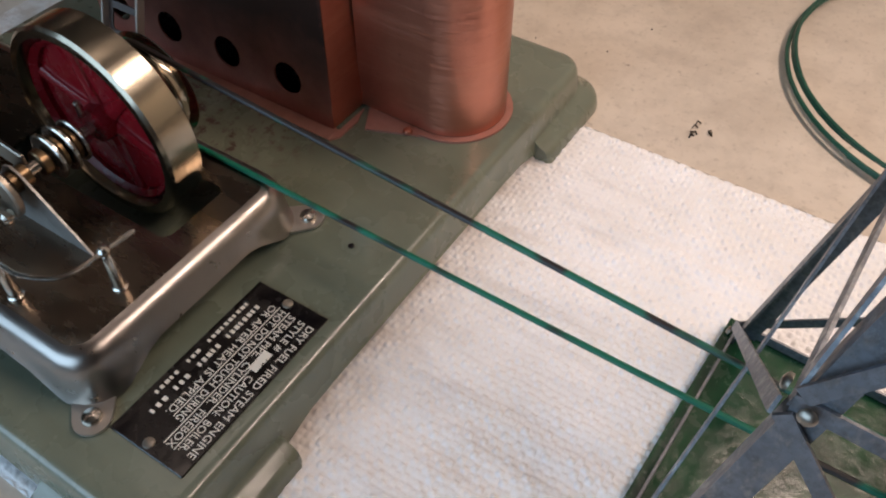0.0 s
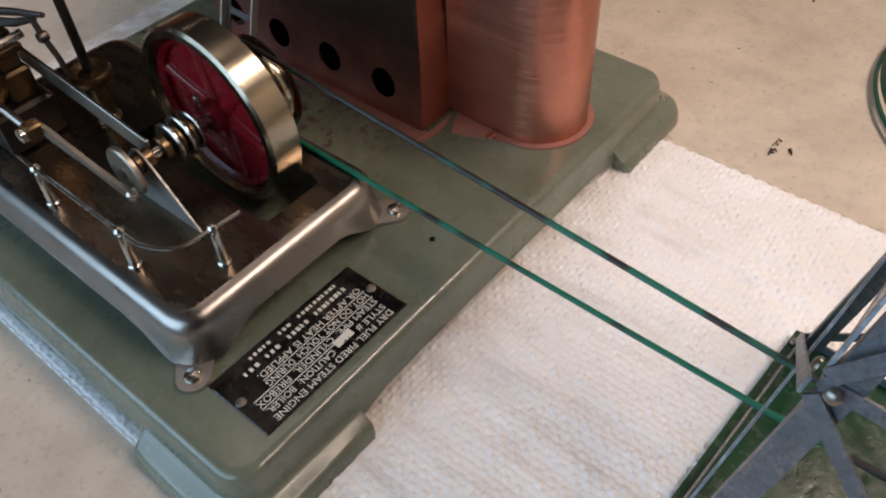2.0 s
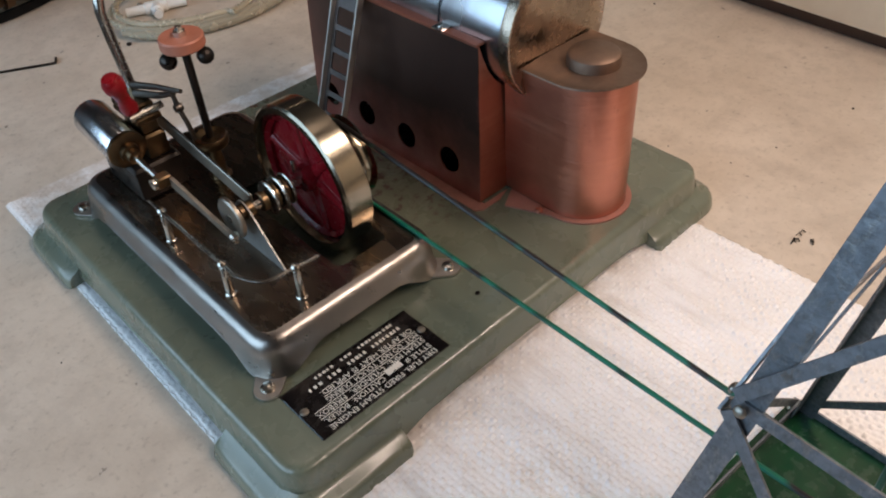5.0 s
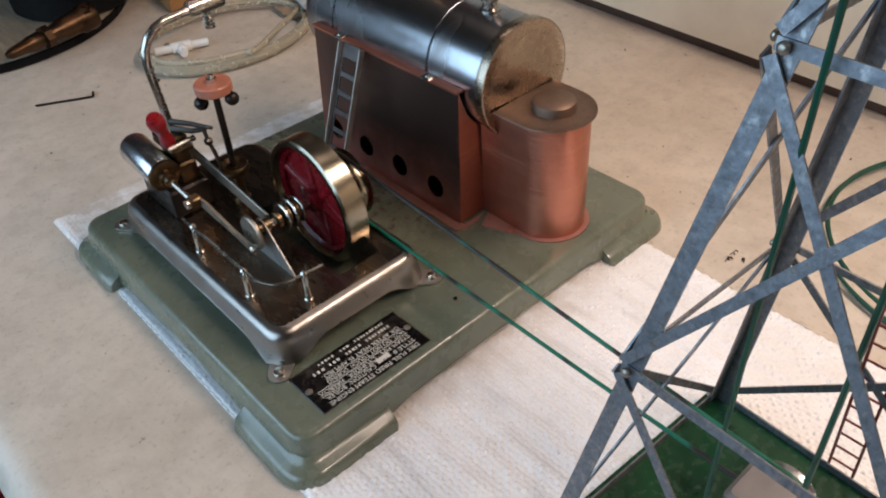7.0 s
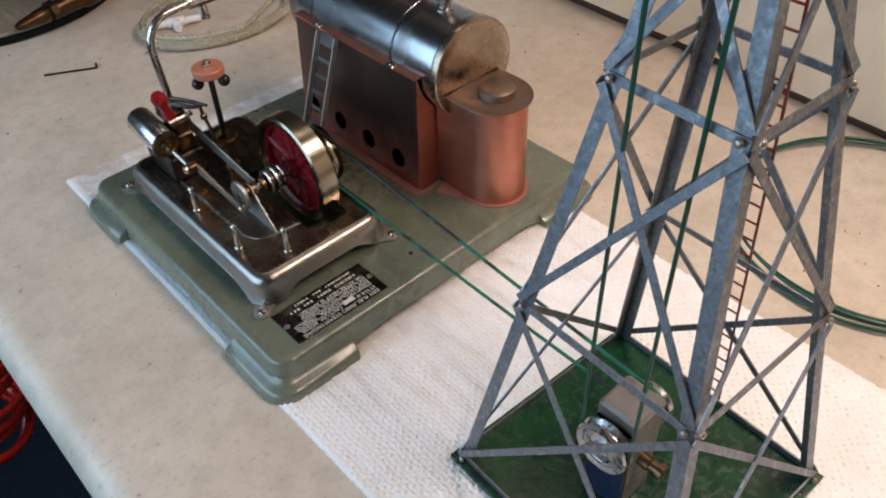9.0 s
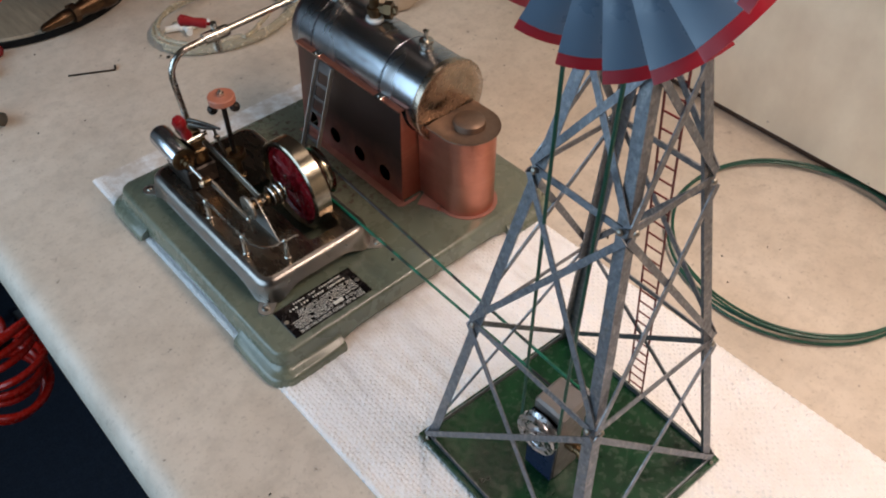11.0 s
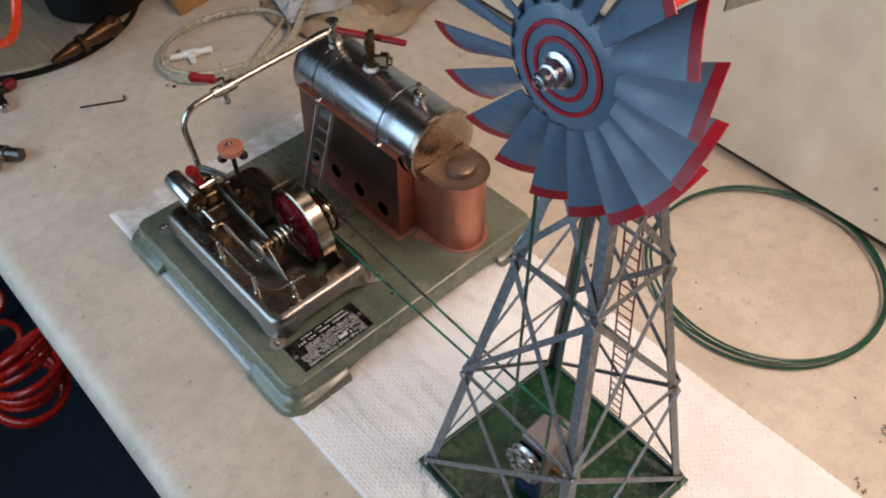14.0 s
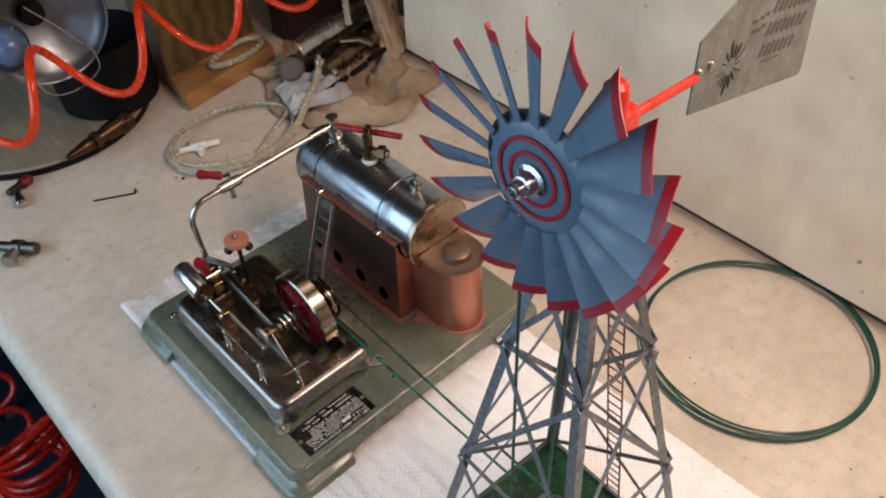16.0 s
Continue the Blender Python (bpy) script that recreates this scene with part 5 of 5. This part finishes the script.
tube += [(0.35, 0.456, 0.012), (0.384, 0.485, 0.020), (0.408, 0.504, 0.040)]
tagged(part("vinyl_tube", Shape().tube(smooth_path(tube, 2), 0.0027, 10), M_TUBE), "coil of cloudy clear vinyl tubing on the countertop", "tube")

tee = thing("tee_connector", "white plastic tee connector on the countertop", "connector", (0.179, 0.449, 0.0))
tm = pose(0, 0, 0.0055, 0, 0, -21)
part("body", Shape().lathe([(0.004, -0.026), (0.004, -0.010), (0.0055, -0.009), (0.0055, 0.009), (0.004, 0.010), (0.004, 0.026)], 14, tm @ along("x")).lathe([(0.0052, 0.0), (0.0052, 0.010), (0.0038, 0.011), (0.0038, 0.018)], 14, tm @ along("-y")), M_PLASTIC, tee)
bolt = Shape().lathe([(0.0034, 0), (0.0034, 0.003), (0.0017, 0.0032), (0.0017, 0.026), (0.001, 0.027)], 10, pose(0.173, 0.466, 0.0034, 0, 0, 200) @ along("x"))
tagged(part("machine_screw", bolt, M_STEEL), "small steel machine screw on the countertop", "screw")


def crumbs():
    """Bits of grit and swarf strewn over the counter."""
    rng, s = random.Random(11), Shape()
    for k in range(55):
        x, y = rng.uniform(-0.10, 0.48), rng.uniform(-0.5, 0.62)
        if -0.04 < x < 0.28 and y < 0.29:
            x = rng.uniform(0.29, 0.48)
        r = rng.choice((0.0004, 0.0005, 0.0006, 0.0008))
        m = pose(x, y, r * 0.4, rng.uniform(0, 40), rng.uniform(0, 40), rng.uniform(0, 360))
        s.box(-r * rng.uniform(0.6, 1.6), r, -r * 0.6, r * 0.7, -r * 0.5, r * 0.5, 0, m)
    for x, y, r in ((0.132, 0.410, 0.0022), (0.229, 0.383, 0.0011), (0.127, 0.419, 0.0012), (0.196, 0.412, 0.0011)):
        s.box(-r, r * 0.7, -r * 0.6, r * 0.8, -r * 0.4, r * 0.6, r * 0.2, pose(x, y, r * 0.5, 8, 5, 40))
    heaps = [(0.2750, -0.1080)] * 7 + [(0.3150, -0.3836)] * 5 + [(0.2550, -0.3950)] * 5
    for cx, cy in heaps:
        a = rng.uniform(0, 6.28)
        x, y = cx + rng.uniform(-0.006, 0.006), cy + rng.uniform(-0.004, 0.004)
        s.tube([(x, y, 0.0006), (x + 0.002 * math.cos(a), y + 0.002 * math.sin(a), 0.0012), (x + 0.003 * math.cos(a + 1), y + 0.003 * math.sin(a + 1), 0.0006)], 0.0004, 4)
    tagged(part("swarf_and_grit", s, M_DARKIRON), "dark grit and swarf strewn over the countertop", "debris", kind="stuff")


crumbs()


M_SPUN = nickel("spun_aluminium", rgb(146, 150, 158), 0.38, 0.15, (1, 1, 1), (116, 112, 106), 0.3)
M_BULB = simple("frosted_blue_glass", rgb(84, 108, 138), 0.22, 0.0, 0.15, 120)
M_NOZZLE = nickel("heat_mottled_brass", rgb(102, 76, 52), 0.36, 0.7, (2.5, 2.5, 2.5), (44, 32, 26), 1.0, 0.2)


def board_and_pot():
    board = Shape().lathe([(0.001, 0.0), (0.144, 0.0), (0.150, 0.002), (0.151, 0.010), (0.148, 0.0125), (0.001, 0.013)], 72, at(0.065, 0.6900, 0.0))
    disc = tagged(part("round_board", board, M_GREYWOOD), "round weathered wooden board with a dark rim lying on the countertop", "board")
    # black ring: the board's dark edge and its shadow line drawn as one
    rim = Shape().lathe([(0.1512, 0.0010), (0.1525, 0.002), (0.1525, 0.009), (0.1512, 0.010)], 72, at(0.065, 0.6900, 0.0), False, False)
    part("rim", rim, M_POT, disc, "black ring for the dark edge and its shadow line")
    pot = thing("black_pot", "black enamelled pot standing on the round board", "pot", (0.152, 0.634, 0.0132))
    part("pot_body", Shape().lathe([(0.001, 0), (0.060, 0), (0.065, 0.004), (0.067, 0.060), (0.068, 0.094), (0.0695, 0.096), (0.067, 0.097), (0.064, 0.060), (0.060, 0.006), (0.001, 0.005)], 56), M_POT, pot)
    lamp = thing("reflector_shade", "spun aluminium lamp reflector with wire guard leaning on the pot", "reflector", (0.0860, 0.5640, 0.1720))
    face = pose(0, 0, 0, 94, 0, 0)  # the mouth looks out over the counter
    bowl = [(0.0748, 0.0), (0.0762, -0.0006), (0.0768, 0.001), (0.0752, 0.0022), (0.0734, 0.001), (0.0715, -0.004), (0.0680, -0.010), (0.0630, -0.013), (0.0480, -0.026), (0.030, -0.036), (0.016, -0.040), (0.015, -0.043), (0.031, -0.039), (0.050, -0.029), (0.066, -0.014)]
    part("shade", Shape().lathe(bowl, 80, face, False, False), M_SPUN, lamp, "bright spun bowl with a rolled rim")
    part("socket", Shape().lathe([(0.013, -0.076), (0.016, -0.072), (0.016, -0.044), (0.014, -0.030), (0.001, -0.029)], 28, face), M_POT, lamp)
    bulb = pose(-0.050, -0.008, -0.006, 78, 0, 20)
    part("bulb", Shape().lathe([(0.001, 0.022), (0.012, 0.019), (0.020, 0.010), (0.0225, 0.002)], 36, bulb), M_BULB, lamp, "pale blue frosted bulb")
    part("bulb_collar", Shape().lathe([(0.0225, 0.004), (0.0275, 0.003), (0.0290, -0.002), (0.0275, -0.010), (0.0200, -0.026), (0.001, -0.028)], 36, bulb), M_BLUEBLOCK, lamp, "dark blue bulb collar")
    loop = smooth_path([(0.0390, -0.0110, -0.0460), (0.0410, -0.0110, -0.0580), (0.0390, -0.0110, -0.0700), (0.0260, -0.0110, -0.0790), (0.0060, -0.0110, -0.0850), (-0.0150, -0.0110, -0.0840), (-0.0300, -0.0110, -0.0740), (-0.0365, -0.0110, -0.0520), (-0.0370, -0.0110, -0.0220), (-0.0370, -0.0110, 0.0160)], 5)
    part("wire_guard", Shape().tube(loop, 0.0010, 8), M_STEEL, lamp)
    part("guard_stay", Shape().tube([(-0.0170, -0.0110, 0.0320), (0.0090, -0.0110, -0.0010), (0.0405, -0.0110, -0.0475)], 0.0009, 8), M_STEEL, lamp)
    m = pose(0.040, 0.5240, 0.0225, 0, -3, 11) @ along("x") @ Matrix.Diagonal((1.35, 1.35, 1.12, 1))
    noz = thing("brass_nozzle", "tarnished brass torch nozzle lying on the round board", "nozzle")
    body = part("body", Shape().lathe([(0.002, 0), (0.0035, 0.004), (0.0050, 0.020), (0.0056, 0.022), (0.0060, 0.032), (0.0052, 0.034), (0.0062, 0.048), (0.0080, 0.056), (0.0088, 0.070), (0.0100, 0.073), (0.0102, 0.084), (0.0094, 0.0866), (0.0060, 0.0860), (0.0052, 0.074), (0.001, 0.073)], 24, m), M_NOZZLE, noz)
    part("clamp_screw", Shape().lathe([(0.0062, 0.0), (0.0066, 0.010), (0.0060, 0.013), (0.0034, 0.0128), (0.0030, 0.008), (0.001, 0.008)], 6, at(0.1290, 0.5400, 0.0290) @ pose(0, 0, 0, 34, -22, 0)), M_NOZZLE, body)
    part("collar_ring", Shape().lathe([(0.0064, 0.0350), (0.0082, 0.0354), (0.0082, 0.0420), (0.0064, 0.0424)], 8, m), M_NOZZLE, body)


board_and_pot()


def recoil_hose():
    pts = []
    for i in range(-30, 165):
        a = i * 0.196
        x = 0.044 + 0.133 * a / (2 * math.pi) + 0.0040 * (1 - math.cos(a))
        pts.append((x, 0.505 + 0.041 * math.sin(a), 0.129 + 0.0435 * math.cos(a) + 0.0002 * i))
    tagged(part("air_hose", Shape().tube(pts, 0.0050, 12), M_ORANGE), "stretched orange recoil air hose above the countertop", "hose")
    # bundled lower run hanging in front of the counter
    p = Vector((-0.211, 0.565, -0.435))
    pts = []
    for k in range(8):
        d = Vector((0.045 + 0.008 * k, -0.100 + 0.006 * k, -0.055 + 0.018 * k)).normalized()
        n = Vector((0.85, 0.45, 0.12 - 0.05 * k))
        n = (n - d * n.dot(d)).normalized()
        r = 0.050 + 0.004 * math.sin(2.1 * k)
        for i in range(18):
            a = 2 * math.pi * i / 18
            pts.append(p + d * r * (1 - math.cos(a)) + n * r * math.sin(a) + Vector((0, 0.0012 * k, 0.0016 * k)))
    for i in range(110):
        a, f = i * 0.36, i / 110
        c = p + Vector((0.006 + 0.050 * f, 0.030 + 0.430 * f, 0.010 + 0.120 * f))
        pts.append(c + Vector((0.050 * math.sin(a), 0.030 * math.cos(a), 0.030 * math.cos(a))))
    hose = part("air_hose", Shape().tube(smooth_path(pts, 2), 0.0054, 10), M_HOSERED)
    tagged(hose, "bundle of red recoil air hose hanging in front of the counter", "hose")
    strap = Shape().tube([p + Vector((-0.035, -0.012, 0.006)), p + Vector((0.0, 0.0, 0.012)), p + Vector((0.065, 0.012, 0.004))], 0.0065, 8)
    part("strap", strap, M_POT, hose, "black strap")


recoil_hose()


def small_fittings():
    def fitting(name, label, x, y, turn, prof, mat, z):
        t = thing(name, label, "fitting", (x, y, z))
        t.rotation_euler = (0, 0, radians(turn))
        part("body", Shape().lathe(prof, 16, along("x")), mat, t)
        return t

    a = fitting("pipe_fitting", "steel hose fitting lying on the countertop", -0.068, 0.423, 130, [(0.004, -0.024), (0.007, -0.022), (0.007, -0.006), (0.009, -0.005), (0.009, 0.006), (0.006, 0.007), (0.006, 0.022), (0.003, 0.024)], M_LINK, 0.0092)
    part("elbow", Shape().lathe([(0.006, 0), (0.006, 0.016), (0.008, 0.017), (0.008, 0.024), (0.003, 0.025)], 16, along("y")), M_GREYSTEEL, a)
    b = fitting("pipe_fitting", "dark fitting with a red cap on the countertop", -0.023, 0.538, 20, [(0.003, -0.016), (0.005, -0.014), (0.005, 0.004), (0.006, 0.005), (0.006, 0.014), (0.002, 0.015)], M_DARKIRON, 0.0066)
    part("red_cap", Shape().lathe([(0.0066, 0.004), (0.0068, 0.016), (0.004, 0.020)], 14, along("x")), M_REDPAINT, b)
    c = fitting("pipe_fitting", "small chromed fitting on the countertop", -0.032, 0.513, 80, [(0.003, -0.014), (0.006, -0.012), (0.006, 0.0), (0.0045, 0.001), (0.0045, 0.014), (0.002, 0.015)], M_NICKEL, 0.0062)


small_fittings()


def plinth_and_rig():
    """Pine plinth with a glass-topped rig, and a dismantled engine on rags."""
    pl = thing("wooden_plinth", "varnished pine plinth with routed edge on the countertop", "plinth", (0, 0, 0))
    ring = [(0.2155, 0.5390), (0.3800, 0.5680), (0.4140, 0.7600), (0.2470, 0.7450)]
    c = Vector((sum(p[0] for p in ring) / 4, sum(p[1] for p in ring) / 4))
    grow = lambda k: [(c.x + (x - c.x) * k, c.y + (y - c.y) * k) for x, y in ring]
    slab = Shape().loft([[(x, y, z) for x, y in grow(k)] for k, z in ((0.99, 0.0), (1.0, 0.001), (1.0, 0.0215), (0.985, 0.0240))])
    part("slab", slab, M_OAK, pl)
    foot = [(0.2235, 0.5980), (0.3850, 0.6270), (0.4090, 0.7540), (0.2490, 0.7410)]
    up = Shape().loft([[(x, y, z) for x, y in foot] for z in (0.0241, 0.17)])
    box = tagged(part("wooden_box", up, M_DARKWOOD), "dark stained wooden box standing on the pine plinth", "box")
    ringtube = [(0.327 + 0.046 * math.cos(radians(a)), 0.5830 + 0.020 * math.sin(radians(a)) + 0.0080 * math.cos(radians(a)), 0.0295 + 0.0010 * math.sin(radians(2 * a))) for a in range(0, 360, 15)]
    tagged(part("tube_ring", Shape().tube(ringtube, 0.0045, 10, True), M_TUBE), "loop of clear vinyl tubing on the pine plinth", "tube")
    # crumpled rag
    n = 70
    s = Shape()
    verts = []
    for j in range(n + 1):
        for i in range(n + 1):
            u, v = i / n, j / n
            x = 0.293 + 0.208 * u + 0.030 * v + 0.012 * math.sin(7 * v + 2)
            y = 0.373 + 0.175 * v - 0.030 * u - 0.045 * math.sin(math.pi * u) * (1 - v) + 0.010 * math.sin(9 * u + 1)
            e = min(u, 1 - u, v, 1 - v)
            z = 0.002 + (0.014 * (0.5 + 0.5 * math.sin(13 * u + 5 * v + 2 * math.sin(7 * v))) + 0.009 * (0.5 + 0.5 * math.sin(21 * v - 9 * u)) + 0.008 * noise.noise((14 * u, 14 * v, 1.0)) + 0.004 * noise.noise((37 * u, 33 * v, 2.0))) * min(1, e * 6 + 0.25)
            verts.append((x, y, z))
    faces = [(j * (n + 1) + i, j * (n + 1) + i + 1, (j + 1) * (n + 1) + i + 1, (j + 1) * (n + 1) + i) for j in range(n) for i in range(n)]
    s.add(verts, faces)
    s.add([(x, y, z - 0.0015) for x, y, z in verts], faces)
    tagged(part("rag", s, M_RAG, angle=80), "crumpled tan cotton rag spread on the countertop", "rag")
    # tan cloth that hangs down behind the engine
    n, verts = 40, []
    for j in range(n + 1):
        for i in range(n + 1):
            u, v = i / n, j / n
            fold = 0.010 * math.sin(9 * u + 3 * v) * (0.3 + v) + 0.006 * noise.noise((9 * u, 9 * v, 5.0))
            verts.append((0.470 + 0.062 * u + 0.016 * v + 0.5 * fold, 0.405 + 0.030 * u + 0.090 * v + fold - 0.02 * u * v, 0.006 + 0.150 * v ** 1.3 + 0.012 * math.sin(math.pi * u)))
    faces = [(j * (n + 1) + i, j * (n + 1) + i + 1, (j + 1) * (n + 1) + i + 1, (j + 1) * (n + 1) + i) for j in range(n) for i in range(n)]
    s = Shape()
    s.add(verts, faces)
    s.add([(x + 0.0006, y + 0.0010, z - 0.0012) for x, y, z in verts], faces)
    tagged(part("hanging_cloth", s, M_RAG, angle=80), "tan cotton cloth draped behind the dismantled engine", "cloth")
    # washed cloth pushed into folds
    n, verts = 44, []
    for j in range(n + 1):
        for i in range(n + 1):
            u, v = i / n, j / n
            lift = min(1, 5 * min(u, 1 - u, v, 1 - v) + 0.15)
            z = 0.018 + lift * (0.010 * (0.5 + 0.5 * math.sin(17 * v + 4 * math.sin(3 * u) + 2)) + 0.006 * noise.noise((8 * u, 9 * v, 3.0)) + 0.006)
            verts.append((0.296 + 0.088 * u + 0.020 * v, 0.398 + 0.075 * v - 0.012 * u + 0.006 * math.sin(6 * u), z))
    faces = [(j * (n + 1) + i, j * (n + 1) + i + 1, (j + 1) * (n + 1) + i + 1, (j + 1) * (n + 1) + i) for j in range(n) for i in range(n)]
    s = Shape()
    s.add(verts, faces)
    s.add([(x, y, z - 0.0015) for x, y, z in verts], faces)
    tagged(part("folded_cloth", s, M_CLOTH, angle=80), "pale washed cloth pushed into folds beside the dismantled engine", "cloth")
    d = Vector((0.190, 0.030, 0.006)).normalized()
    eng = thing("dismantled_engine", "dismantled model engine of brass and steel lying on a rag", "engine", (0, 0, 0))
    p0 = Vector((0.363, 0.488, 0.046))
    turn = Vector((0, 0, 1)).rotation_difference(d).to_matrix().to_4x4()
    part("cylinder", Shape().lathe([(0.014, 0), (0.0215, 0.001), (0.0220, 0.004), (0.0200, 0.005), (0.0200, 0.155), (0.0220, 0.157), (0.0220, 0.162), (0.006, 0.163)], 32, Matrix.Translation(p0) @ turn), M_NICKEL, eng)
    p1 = Vector((0.377, 0.437, 0.036))
    part("valve_body", Shape().lathe([(0.004, 0), (0.010, 0.001), (0.010, 0.030), (0.014, 0.031), (0.014, 0.050), (0.009, 0.051), (0.009, 0.090), (0.013, 0.091), (0.013, 0.105), (0.004, 0.106)], 24, Matrix.Translation(p1) @ turn), M_BRASS, eng)
    side = Vector((-d.y, d.x, 0))
    for k, w, mat, nm in ((0.010, 0.016, M_STEEL, "clamp"), (0.060, 0.015, M_BRASS, "flange"), (0.100, 0.013, M_BRASS, "flange")):
        c0 = p1 + d * k
        part(nm, Shape().tube([c0 - side * w - Vector((0, 0, 0.006)), c0 + side * w + Vector((0, 0, 0.006))], 0.0052, 10), mat, eng)
    p2 = Vector((0.359, 0.408, 0.024))
    part("grip_bar", Shape().tube([p2, p2 + d * 0.040], 0.0038, 10).tube([p2 + d * 0.050, p2 + d * 0.080], 0.0038, 10).tube([p2 + d * 0.090 + side * 0.004, p2 + d * 0.125 + side * 0.004], 0.0038, 10), M_POT, eng, "black rubber grips")
    part("base_tray", Shape().tube([p0 + Vector((-0.004, 0, -0.020)), p0 + d * 0.15 + Vector((0, 0, -0.024))], 0.018, 16), M_DARKIRON, eng)
    part("end_block", Shape().lathe([(0.001, -0.001), (0.0150, 0.0), (0.0165, 0.002), (0.0160, 0.026), (0.012, 0.030)], 24, at(0.3560, 0.4800, 0.0300) @ pose(0, 0, 0, 62, 0, -42)), M_ROOM, eng, "dull grey round end block")
    part("clamp_knob", Shape().lathe([(0.0070, 0.0), (0.0078, 0.004), (0.0060, 0.010), (0.0035, 0.011), (0.0035, 0.017), (0.001, 0.018)], 14, at(0.3740, 0.4400, 0.0440)), M_CHROME, eng, "bright clamp knob")
    part("tee_lever", Shape().tube([(0.4290, 0.4620, 0.0500), (0.4460, 0.4400, 0.0540), (0.4560, 0.4240, 0.0480)], 0.0056, 12), M_BRASS, eng)
    hose = smooth_path([(0.369, 0.437, 0.042), (0.350, 0.422, 0.034), (0.322, 0.404, 0.028), (0.292, 0.386, 0.014), (0.262, 0.376, 0.008), (0.225, 0.371, 0.006), (0.185, 0.378, 0.006), (0.152, 0.398, 0.006), (0.137, 0.425, 0.006)], 6)
    tagged(part("vinyl_hose", Shape().tube(hose, 0.0048, 10), M_TUBE), "cloudy vinyl hose running from the dismantled engine", "tube")
    up2 = smooth_path([(0.4560, 0.4770, 0.060), (0.4620, 0.4870, 0.100), (0.4690, 0.4970, 0.170), (0.4740, 0.5110, 0.250)], 6)
    tagged(part("vinyl_hose", Shape().tube(up2, 0.0048, 10), M_TUBE), "cloudy vinyl hose rising from the dismantled engine", "tube")
    back = Shape().box(0.422, 0.600, 0.580, 0.640, 0.0, 0.50, 0.004)
    tagged(part("wooden_cupboard", back, M_MAHOGANY), "dark wooden cupboard side standing on the counter", "cupboard")


plinth_and_rig()
